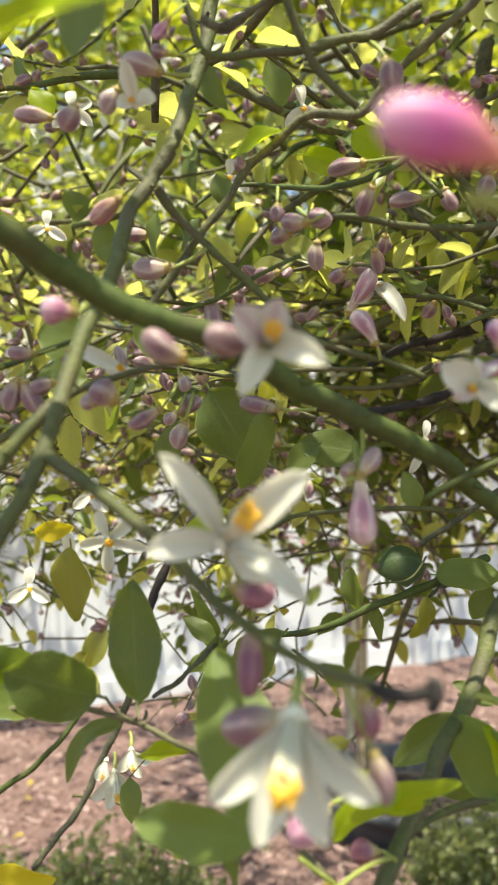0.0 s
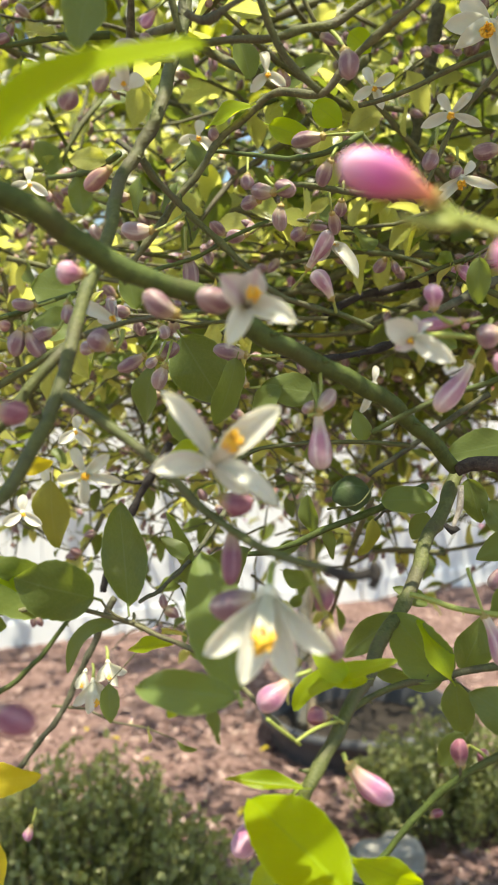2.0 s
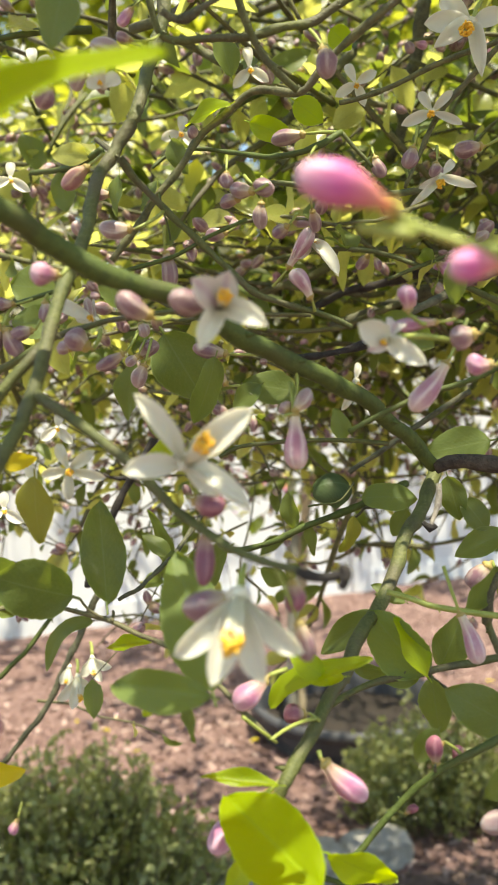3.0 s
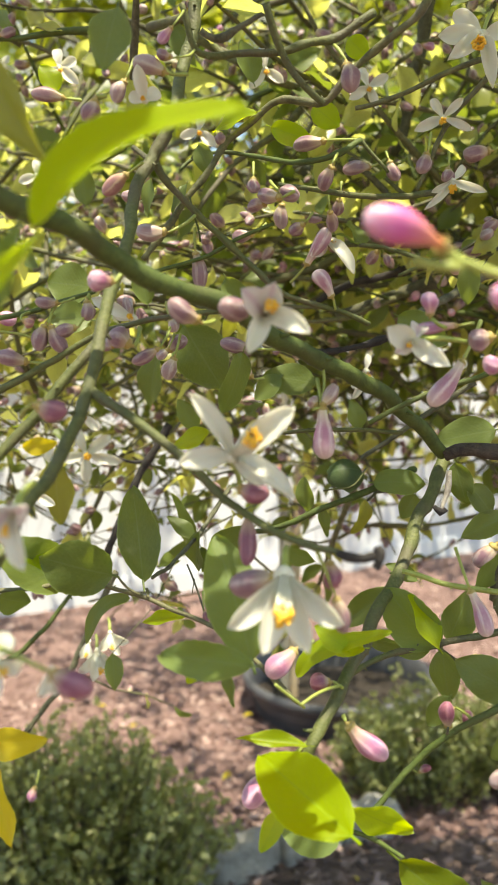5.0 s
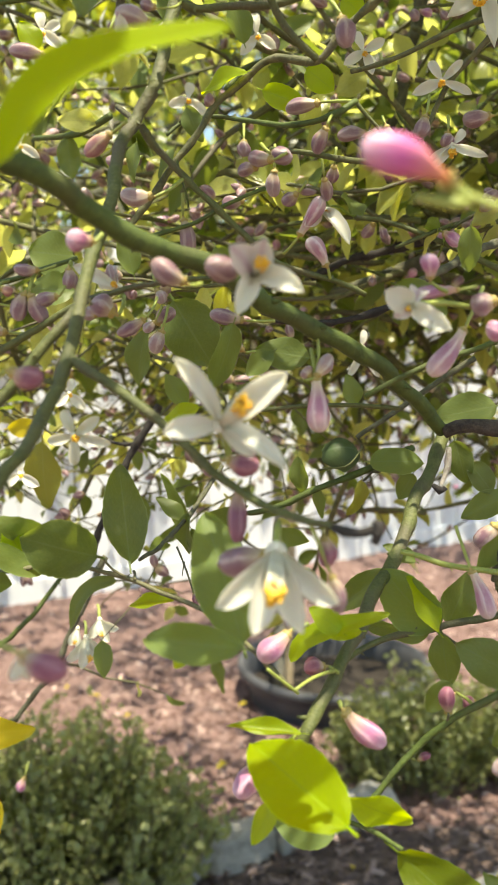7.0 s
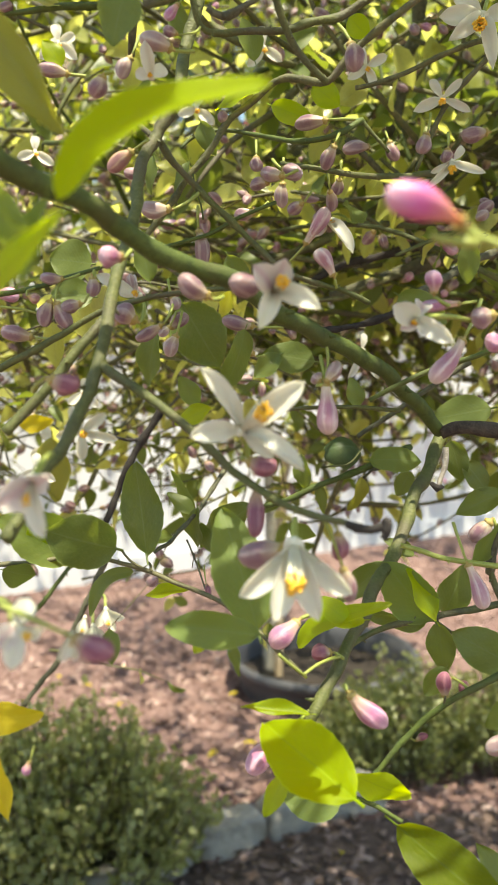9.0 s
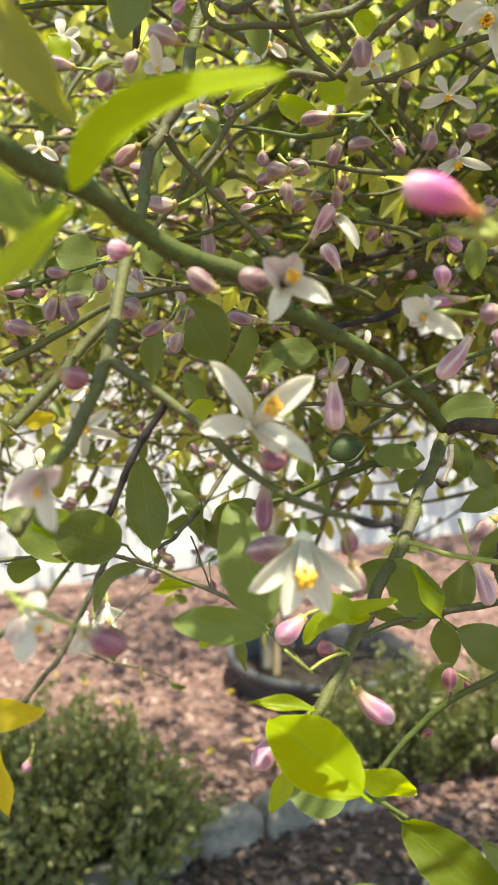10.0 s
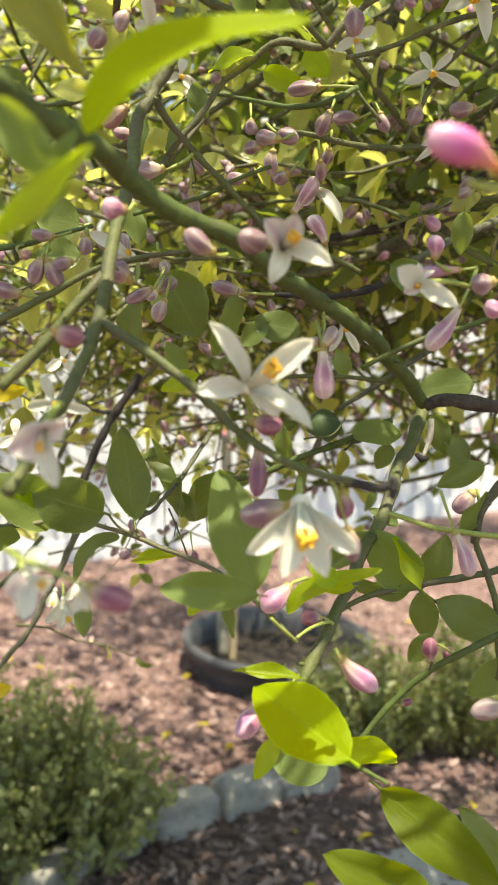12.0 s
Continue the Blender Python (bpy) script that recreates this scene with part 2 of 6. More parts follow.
def ground_material(name, stops, scale, bump, rough=0.95):
    m, t, p, out = node_mat(name)
    tex = t.nodes.new("ShaderNodeTexCoord")
    a = add(t, "ShaderNodeTexNoise", Scale=scale, Detail=8.0, Roughness=0.7)
    b = add(t, "ShaderNodeTexNoise", Scale=scale * 0.12, Detail=3.0)
    for n in (a, b):
        t.links.new(tex.outputs["Object"], n.inputs["Vector"])
    h = calc(t, "ADD", calc(t, "MULTIPLY", a.outputs[0], 0.7), calc(t, "MULTIPLY", b.outputs[0], 0.3))
    t.links.new(ramp(t, h, stops).outputs[0], p.inputs["Base Color"])
    p.inputs["Roughness"].default_value = rough
    bumped(t, p, a.outputs[0], bump, 0.02)
    return m


MAT["mulch"] = ground_material("bark_mulch", [(0.3, (0.075, 0.04, 0.033)), (0.5, (0.195, 0.118, 0.104)), (0.7, (0.34, 0.225, 0.20))], 40, 0.8)
MAT["concrete"] = ground_material("weathered_concrete", [(0.3, (0.24, 0.23, 0.20)), (0.7, (0.52, 0.495, 0.45))], 45, 1.0, 0.9)
# soil colour taken down to include the shadow inside the tub
MAT["soil"] = ground_material("shade_dark_soil", [(0.3, (0.012, 0.010, 0.007)), (0.7, (0.05, 0.035, 0.025))], 60, 0.9)
MAT["pot"] = ground_material("black_plastic", [(0.3, (0.045, 0.046, 0.052)), (0.7, (0.090, 0.092, 0.100))], 12, 0.05, 0.5)
MAT["vinyl"] = ground_material("white_vinyl", [(0.3, (0.62, 0.64, 0.67)), (0.7, (0.70, 0.71, 0.73))], 6, 0.05, 0.5)
MAT["stake"] = ground_material("wood_stake", [(0.3, (0.30, 0.22, 0.13)), (0.7, (0.50, 0.40, 0.26))], 40, 0.3, 0.8)


MAT["bed"] = ground_material("dark_bark_mulch", [(0.3, (0.045, 0.030, 0.023)), (0.5, (0.13, 0.086, 0.068)), (0.7, (0.25, 0.18, 0.15))], 40, 0.8)


def chip_material(name, stops, deep):
    m, t, p, out = node_mat(name)
    rnd = chance(t)
    tex = t.nodes.new("ShaderNodeTexCoord")
    nz = add(t, "ShaderNodeTexNoise", Scale=120.0, Detail=4.0)
    t.links.new(tex.outputs["Object"], nz.inputs["Vector"])
    c = ramp(t, rnd, stops).outputs[0]
    t.links.new(mixed(t, calc(t, "MULTIPLY", nz.outputs[0], 0.5), c, deep), p.inputs["Base Color"])
    p.inputs["Roughness"].default_value = 0.9
    return m


MAT["chip"] = chip_material("wood_chip", [(0.0, (0.08, 0.042, 0.036)), (0.35, (0.20, 0.118, 0.106)), (0.7, (0.34, 0.222, 0.20)), (1.0, (0.55, 0.41, 0.365))], (0.16, 0.09, 0.07))
MAT["dark_chip"] = chip_material("dark_wood_chip", [(0.0, (0.04, 0.026, 0.020)), (0.4, (0.13, 0.085, 0.066)), (0.8, (0.28, 0.19, 0.158)), (1.0, (0.48, 0.35, 0.30))], (0.06, 0.04, 0.03))


# ---- builders ----
def mesh_of(name, verts, faces, material, uvs=None, smooth=True):
    me = bpy.data.meshes.new(name)
    me.from_pydata([tuple(v) for v in verts], [], [tuple(f) for f in faces])
    if uvs is not None:
        layer = me.uv_layers.new(name="UVMap")
        idx = np.empty(len(me.loops), dtype=np.int32)
        me.loops.foreach_get("vertex_index", idx)
        layer.data.foreach_set("uv", np.asarray(uvs, dtype=np.float32)[idx].ravel())
    me.polygons.foreach_set("use_smooth", np.full(len(me.polygons), smooth))
    me.materials.append(material)
    me.update()
    return me


def hang(name, me, parent, m=None, label=""):
    """Links a mesh as a part under a thing or part; m is its pose in the world."""
    ob = new(name, me)
    ob.parent = parent
    m = m if m is not None else Matrix()
    base = parent.matrix_basis if parent.parent is None else parent.parent.matrix_basis @ parent.matrix_basis
    ob.matrix_basis = base.inverted() @ m
    if label:
        tagged(ob, label)
    return ob


def root(name, place, label, category, group="", kind=""):
    ob = new(name)
    ob.empty_display_size = 0.05
    ob.matrix_basis = Matrix.Translation(place)
    return tagged(ob, label, category, group, kind)


def spline(points, step):
    """A smooth line through a few places."""
    pts = [Vector(p) for p in points]
    pts = [pts[0] * 2 - pts[1]] + pts + [pts[-1] * 2 - pts[-2]]
    out = []
    for i in range(1, len(pts) - 2):
        a, b, c, d = pts[i - 1 : i + 3]
        n = max(2, int((c - b).length / step))
        for k in range(n):
            u = k / n
            out.append(0.5 * (2 * b + (c - a) * u + (2 * a - 5 * b + 4 * c - d) * u * u + (3 * b - a - 3 * c + d) * u ** 3))
    return out + [pts[-2]]


def ball(r):
    while True:
        p = Vector((r.uniform(-1, 1), r.uniform(-1, 1), r.uniform(-1, 1)))
        if 0.05 < p.length < 1:
            return p.normalized()


def tube(line, r0, r1, sides=8, knob=0.0, seed=0):
    """Tapered round stem along a line, thicker at its nodes."""
    rng = random.Random(seed)
    verts, faces, n = [], [], len(line)
    nodes = [(i + rng.uniform(0.2, 0.8)) * 6 / n for i in range(max(1, n // 6))]
    side = Vector((0.31, 0.2, 0.93))
    for i, p in enumerate(line):
        way = (line[min(i + 1, n - 1)] - line[max(i - 1, 0)]).normalized()
        u = way.cross(side).normalized()
        v = way.cross(u)
        f = i / max(1, n - 1)
        r = r0 + (r1 - r0) * f
        r *= 1 + knob * sum(math.exp(-((f - q) * n / 1.3) ** 2) for q in nodes)
        for k in range(sides):
            a = 2 * math.pi * k / sides
            rr = r * (1 + (0.06 + 0.35 * knob) * rng.uniform(-0.6, 0.6))
            verts.append(p + (u * math.cos(a) + v * math.sin(a)) * rr)
    for i in range(n - 1):
        for k in range(sides):
            a, b = i * sides + k, i * sides + (k + 1) % sides
            faces.append((a, b, b + sides, a + sides))
    faces.append(tuple(range(sides))[::-1])
    faces.append(tuple(range((n - 1) * sides, n * sides)))
    return verts, faces


def leaf_grid(rows, cols, fold, curl, wavy, seed):
    """A pointed oval blade of length 1 and width 1 along y, folded on its midrib, with a short stalk."""
    rng = random.Random(seed)
    ph = rng.uniform(0, 6)
    verts, faces, uvs = [], [], []
    for i in range(rows + 1):
        u = i / rows
        half = 0.5 * max(0.0, math.sin(math.pi * u ** 0.88)) ** 0.62 * (1 - 0.16 * u ** 5)
        half = max(half, 0.012)
        for j in range(cols + 1):
            s = 2 * j / cols - 1
            x = s * half
            if abs(s) > 0.9 and 0 < i < rows:
                x *= 1 + 0.022 * (1 if i % 2 else -1) * rng.uniform(0.4, 1)
            z = fold * abs(s) * half - curl * 0.22 * (u - 0.25) ** 2 + wavy * 0.05 * s * s * math.sin(9 * u + ph + 2 * s)
            verts.append((x, u, z))
            uvs.append((0.5 + 0.5 * s, u))
    for i in range(rows):
        for j in range(cols):
            a = i * (cols + 1) + j
            faces.append((a, a + 1, a + cols + 2, a + cols + 1))
    return verts, faces, uvs


def add_stalk(verts, faces, uvs, length, r):
    n = len(verts)
    for y, z in ((-length, 0.01), (0.02, -0.01)):
        for k in range(4):
            a = math.pi / 2 * k
            verts.append((r * math.cos(a) * 2, y, z + r * math.sin(a)))
            uvs.append((0.5, 0.02))
    for k in range(4):
        faces.append((n + k, n + (k + 1) % 4, n + 4 + (k + 1) % 4, n + 4 + k))


LEAVES = {}


def leaf_mesh(kind, curl, variant):
    key = (kind, round(curl, 1), variant)
    if key not in LEAVES:
        v, f, u = leaf_grid(18, 6, (0.05, 0.11, 0.18)[variant], curl, 1.0, 11 + variant)
        add_stalk(v, f, u, 0.10, 0.012)
        LEAVES[key] = mesh_of("leaf", v, f, MAT[kind], u)
    return LEAVES[key]


def frame_of(base, tip, roll, toward):
    y = (tip - base).normalized()
    z = toward - y * toward.dot(y)
    z = z.normalized() if z.length > 1e-4 else y.orthogonal().normalized()
    z = Matrix.Rotation(radians(roll), 3, y) @ z
    return y.cross(z).normalized(), y, z


def boxed(x, y, z, o, sx, sy, sz):
    m = Matrix((x * sx, y * sy, z * sz)).transposed().to_4x4()
    m.translation = o
    return m


# ---- the main tree ----
TREE = root("lemon_tree", (1.15, 1.05, 0.0), "blossoming lemon tree with green stems, purple buds and white flowers", "tree")
FRONT = Vector((0.0, -1.0, 0.06))
STEMS = []
COUNT = {"branch": 0, "leaf": 0, "bud": 0}


def branch(points, r0, r1, kind, knob=0.0):
    COUNT["branch"] += 1
    r = random.Random(100 + COUNT["branch"])
    line = spline(points, max(0.004, (r0 + r1) * 0.6))
    # slight kinks from node to node
    kink, out = Vector(), []
    for i, p in enumerate(line):
        if i % 5 == 0:
            kink = ball(r) * (r0 + r1) * 0.22
        out.append(p + kink * (0.0 if i in (0, len(line) - 1) else 1.0))
    line = [(out[max(0, i - 1)] + out[i] * 2 + out[min(len(out) - 1, i + 1)]) / 4 for i in range(len(out))]
    v, f = tube(line, r0, r1, 10 if r0 + r1 > 0.004 else 7, knob, COUNT["branch"])
    STEMS.extend(line)
    # stubs of old leaf stalks and thorns
    for i in range(3, len(line) - 2, 4 if r0 + r1 < 0.006 else 6):
        if r.random() < 0.6:
            way = (line[i + 1] - line[i]).normalized()
            side = (ball(r).cross(way)).normalized()
            rr = (r0 + r1) / 2
            a = line[i] + side * rr * 0.7
            e = a + (side + way * 0.5).normalized() * rr * r.uniform(0.7, 1.6)
            sv, sf = tube([a, (a + e) / 2, e], rr * 0.42, rr * 0.16, 6, 0.0, i)
            f += [tuple(k + len(v) for k in q) for q in sf]
            v += sv
    return hang("branch", mesh_of("branch", v, f, MAT[kind]), TREE)


def leaf(base, tip, width, roll, curl, kind, label=""):
    COUNT["leaf"] += 1
    b, t = Vector(base), Vector(tip)
    x, y, z = frame_of(b, t, roll, FRONT)
    n = (t - b).length
    return hang("leaf", leaf_mesh(kind, curl, COUNT["leaf"] % 3), TREE, boxed(x, y, z, b, width, n, n), label)


def bent_leaf(points, width, face, kind, label=""):
    """A blade whose midrib follows a curved line; face is the way its upper side looks."""
    COUNT["leaf"] += 1
    rows, cols, face = 24, 8, Vector(face).normalized()
    pts = spline(points, 0.001)
    verts, faces, uvs = [], [], []
    r = random.Random(COUNT["leaf"])
    for i in range(rows + 1):
        u = i / rows
        k = min(len(pts) - 2, int(u * (len(pts) - 1)))
        way = (pts[min(k + 2, len(pts) - 1)] - pts[max(k - 2, 0)]).normalized()
        side = way.cross(face).normalized()
        up = side.cross(way)
        half = max(0.02, 0.5 * math.sin(math.pi * u ** 0.85) ** 0.62) * width
        for j in range(cols + 1):
            q = 2 * j / cols - 1
            edge = 1 + (0.03 * r.uniform(-1, 1) if abs(q) == 1 else 0.0)
            verts.append(pts[k] + side * q * half * edge + up * (0.22 * abs(q) * half + 0.06 * width * q * q * math.sin(9 * u + 2 * q)))
            uvs.append((0.5 + 0.5 * q, u))
    for i in range(rows):
        for j in range(cols):
            a = i * (cols + 1) + j
            faces.append((a, a + 1, a + cols + 2, a + cols + 1))
    return hang("leaf", mesh_of("leaf", verts, faces, MAT[kind], uvs), TREE, None, label)


def bud_shape(neck=0.0, belly=0.6):
    verts, faces, uvs = [], [], []
    rows, sides = 14, 20
    for i in range(rows + 1):
        u = 1 - (1 - i / rows) ** 1.6
        r = 0.5 * (0.28 + 0.72 * math.sin(0.5 * math.pi * min(1, u / 0.55)) ** 1.1) if u < 0.55 else 0.5 * math.sqrt(max(0.0, 1 - ((u - 0.55) / 0.45) ** 2.1))
        if neck:
            r = 0.5 * (neck + (1 - neck) * (0.5 - 0.5 * math.cos(math.pi * min(1, u / belly))) ** 1.1) if u < belly else 0.5 * math.sqrt(max(0.0, 1 - ((u - belly) / (1 - belly)) ** 2.2))
        r = max(r, 0.01)
        for k in range(sides + 1):
            q = k / sides
            a = 2 * math.pi * q
            rr = r * (1 - 0.07 * (1 - abs(math.sin(2.5 * a))) ** 2)
            verts.append((rr * math.cos(a) + 0.09 * math.sin(math.pi * u), u, rr * math.sin(a) + 0.04 * math.sin(5 * u)))
            uvs.append((q, u))
    for i in range(rows):
        for k in range(sides):
            a = i * (sides + 1) + k
            faces.append((a, a + 1, a + sides + 2, a + sides + 1))
    return verts, faces, uvs


def cupped_leaf(centre, r, face, kind, label=""):
    """A blade curled in on itself like a bowl turned over; face is the way its crown looks."""
    COUNT["leaf"] += 1
    z = Vector(face).normalized()
    y = Vector((1.0, 0.0, 0.15))
    y = (y - z * y.dot(z)).normalized()
    x = y.cross(z)
    verts, faces, uvs, n = [], [], [], 12
    for i in range(n + 1):
        for j in range(n + 1):
            u, q = i / n, 2 * j / n - 1
            a = 2.5 * (u - 0.5)
            b = 1.35 * q * max(0.04, math.sin(math.pi * (0.03 + 0.94 * u))) ** 0.55
            rr = r * (1 + 0.05 * math.sin(7 * u + 3 * q) + 0.05 * abs(q) ** 3)
            p = y * math.sin(a) * math.cos(b) + x * math.sin(b) + z * math.cos(a) * math.cos(b)
            verts.append(Vector(centre) + p * rr)
            uvs.append((0.5 + 0.5 * q, u))
    for i in range(n):
        for j in range(n):
            k = i * (n + 1) + j
            faces.append((k, k + 1, k + n + 2, k + n + 1))
    return hang("leaf", mesh_of("leaf", verts, faces, MAT[kind], uvs), TREE, None, label)


BUD_SHAPE, BUDS = bud_shape(), {}
CALYX_V, CALYX_F = [], []
for i, (y, r) in enumerate(((-0.22, 0.07), (-0.08, 0.08), (-0.03, 0.19), (0.05, 0.27), (0.13, 0.26))):
    for k in range(10):
        a = 2 * math.pi * k / 10
        CALYX_V.append((r * math.cos(a), y + (0.05 * (k % 2) if i == 4 else 0), r * math.sin(a)))
for i in range(4):
    for k in range(10):
        a, b = i * 10 + k, i * 10 + (k + 1) % 10
        CALYX_F.append((a, b, b + 10, a + 10))
CALYX = mesh_of("calyx", CALYX_V, CALYX_F, MAT["calyx"])


def bud(base, tip, width, tone, stalk=None):
    COUNT["bud"] += 1
    b, t = Vector(base), Vector(tip)
    x, y, z = frame_of(b, t, 47 * COUNT["bud"] % 360, FRONT)
    n = (t - b).length
    if tone not in BUDS:
        shape = bud_shape(*{"pink": (0.24, 0.6), "rose": (0.46, 0.62), "neck": (0.42, 0.74)}[tone]) if tone in ("pink", "rose", "neck") else BUD_SHAPE
        BUDS[tone] = mesh_of("bud", shape[0], shape[1], MAT[tone], shape[2])
    ob = hang("bud", BUDS[tone], TREE, boxed(x, y, z, b, width, n, width))
    m = boxed(x, y, z, b, width, width, width)
    hang("calyx", CALYX, ob, m)
    s = Vector(stalk) if stalk else b - y * n * 0.7 + Vector((0, 0.006, 0.006))
    if not stalk and STEMS:
        near = min(STEMS, key=lambda q: (q - s).length)
        s = near if (near - s).length < 0.022 else s
    mid = (s + b) / 2 - y * (s - b).length * 0.12
    v, f = tube(spline((s, mid, b - y * width * 0.2), 0.004), width * 0.07 + 0.0004, width * 0.08, 6, 0.1, COUNT["bud"])
    place = boxed(x, y, z, b, width, n, width)
    back = place.inverted()
    hang("stalk", mesh_of("stalk", [back @ q for q in v], f, MAT["lime"]), ob, place)
    return ob


def petal_grid(seed):
    rng = random.Random(seed)
    verts, faces, uvs = [], [], []
    rows, cols = 12, 6
    for i in range(rows + 1):
        u = 1 - (1 - i / rows) ** 1.7
        half = 0.5 * (0.18 + 0.82 * math.sin(0.5 * math.pi * min(1, u / 0.64)) ** 1.35) if u < 0.64 else 0.5 * max(0.0, 1 - ((u - 0.64) / 0.36) ** 3.0) ** 0.55
        half = max(half, 0.05)
        for j in range(cols + 1):
            s = 2 * j / cols - 1
            verts.append((s * half, u, 0.26 * s * s * half + 0.07 * math.sin(math.pi * u) - 0.16 * u ** 4 + 0.05 * s * s * u * math.sin(7 * u) + 0.008 * rng.uniform(-1, 1)))
            uvs.append((0.5 + 0.5 * s, u))
    for i in range(rows):
        for j in range(cols):
            a = i * (cols + 1) + j
            faces.append((a, a + 1, a + cols + 2, a + cols + 1))
    # a thin second skin gives the petal its thickness
    n = len(verts)
    verts += [(x * 0.98, y, z - 0.025) for x, y, z in verts]
    uvs += uvs
    faces += [tuple(n + k for k in f[::-1]) for f in faces]
    return verts, faces, uvs


PETALS = {k: mesh_of("petal", *petal_grid(s)[:2], MAT[k], petal_grid(s)[2]) for s, k in enumerate(("petal", "blush"))}


def flower(centre, petals, stamens, size, stalk=None):
    c, s = Vector(centre), Vector(stamens)
    big = sum(((Vector(p[0]) - c).length for p in petals)) / len(petals)
    axis = (s - c).normalized()
    # the green-white disc that carries the petals
    v, f = tube([c - axis * 0.10 * big, c - axis * 0.04 * big, c + axis * 0.04 * big, c + axis * 0.10 * big], 0.05 * big, 0.14 * big, 10, 0.0, 3)
    ob = hang("flower", mesh_of("flower", v, f, MAT["filament"]), TREE, None, "open white lemon blossom with orange stamens")
    for tip, width, kind in petals:
        t = Vector(tip)
        x, y, z = frame_of(c, t, 0, axis * 0.7 + FRONT * 0.5)
        n = (t - c).length
        hang("petal", PETALS[kind], ob, boxed(x, y, z, c, width, n, n))
    # filaments and anthers in one tuft
    rng = random.Random(int(1e5 * abs(c.x)) + 1)
    u = axis.orthogonal().normalized()
    w = axis.cross(u)
    fv, ff, av, af = [], [], [], []
    reach = (s - c).length
    for k in range(int(48 * size) + 8):
        a, r = rng.uniform(0, 6.28), math.sqrt(rng.random()) * 0.115 * big * (0.5 + 0.5 * size)
        e = s + (u * math.cos(a) + w * math.sin(a)) * r + axis * rng.uniform(-0.10, 0.10) * big
        b = c + (u * math.cos(a) + w * math.sin(a)) * r * 0.4
        v, f = tube([b, (b + e) / 2, e], 0.010 * big, 0.008 * big, 4)
        ff += [tuple(i + len(fv) for i in q) for q in f]
        fv += v
        d = (u * rng.uniform(-1, 1) + w * rng.uniform(-1, 1) + axis).normalized() * 0.042 * big
        v, f = tube([e - d, e - d * 0.4, e + d * 0.4, e + d], 0.017 * big, 0.017 * big, 5)
        v = [p if 5 <= i < 15 else e + (p - e) * 0.92 for i, p in enumerate(v)]
        v = [q + (q - e) * 0.25 if 5 <= i < 15 else q for i, q in enumerate(v)]
        af += [tuple(i + len(av) for i in q) for q in f]
        av += v
    hang("filament_tuft", mesh_of("filament_tuft", fv, ff, MAT["filament"]), ob)
    hang("stamen_tuft", mesh_of("stamen_tuft", av, af, MAT["stamen"]), ob, None, "orange pollen-covered anthers")
    if stalk:
        q = Vector(stalk)
        v, f = tube(spline((q, (q + c) / 2 + Vector((0, 0.003, 0.002)), c - axis * 0.05 * big), 0.004), 0.0012, 0.0016, 7, 0.1, 5)
        hang("stalk", mesh_of("stalk", v, f, MAT["lime"]), ob)
    return ob


# stems and branches
branch([(-0.1184, 0.2822, 1.2768), (-0.1053, 0.2966, 1.2737), (-0.0954, 0.3143, 1.2719), (-0.0818, 0.3335, 1.2671), (-0.0599, 0.3660, 1.2577), (-0.0463, 0.3799, 1.2497), (-0.0300, 0.3950, 1.2447), (-0.0118, 0.4105, 1.2393), (0.0066, 0.4246, 1.2298), (0.0234, 0.4427, 1.2185), (0.0419, 0.4633, 1.2087), (0.0658, 0.4879, 1.2005), (0.0925, 0.5256, 1.1862), (0.1182, 0.5577, 1.1663), (0.1396, 0.5820, 1.1473)], 0.00470, 0.00480, "green", knob=0.08)
branch([(-0.0329, 0.5596, 1.4575), (-0.0376, 0.5518, 1.4265), (-0.0434, 0.5414, 1.3985), (-0.0478, 0.5090, 1.3590), (-0.0583, 0.5052, 1.3334), (-0.0644, 0.4914, 1.3156), (-0.0669, 0.4732, 1.2929), (-0.0695, 0.4559, 1.2716), (-0.0725, 0.4372, 1.2499), (-0.0744, 0.4215, 1.2327), (-0.0757, 0.4043, 1.2124), (-0.0777, 0.3941, 1.1934), (-0.0843, 0.3816, 1.1767), (-0.0921, 0.3654, 1.1564), (-0.1008, 0.3503, 1.1386), (-0.1093, 0.3334, 1.1204)], 0.00401, 0.00286, "olive", knob=0.12)
branch([(-0.0774, 0.4185, 1.2200), (-0.0913, 0.4079, 1.2015), (-0.1050, 0.4038, 1.1823), (-0.1259, 0.3981, 1.1607)], 0.00270, 0.00281, "olive")
branch([(-0.1529, 0.4878, 1.1912), (-0.1257, 0.4861, 1.2050), (-0.1081, 0.4823, 1.2164), (-0.0908, 0.4777, 1.2258), (-0.0721, 0.4725, 1.2319), (-0.0445, 0.4664, 1.2357), (-0.0128, 0.4591, 1.2387)], 0.00243, 0.00122, "olive")
branch([(-0.1568, 0.5044, 1.2373), (-0.1293, 0.5031, 1.2423), (-0.1148, 0.4995, 1.2470), (-0.0902, 0.4909, 1.2531)], 0.00177, 0.00129, "green")
branch([(-0.1542, 0.4953, 1.2297), (-0.1383, 0.4979, 1.2279), (-0.1280, 0.4995, 1.2247)], 0.00087, 0.00073, "lime")
branch([(-0.0782, 0.3970, 1.1966), (-0.0645, 0.3918, 1.1882), (-0.0451, 0.3842, 1.1753), (-0.0288, 0.3775, 1.1628), (-0.0144, 0.3713, 1.1501), (-0.0003, 0.3653, 1.1407), (0.0120, 0.3554, 1.1341), (0.0282, 0.3420, 1.1307), (0.0391, 0.3324, 1.1291)], 0.00263, 0.00158, "olive", knob=0.1)
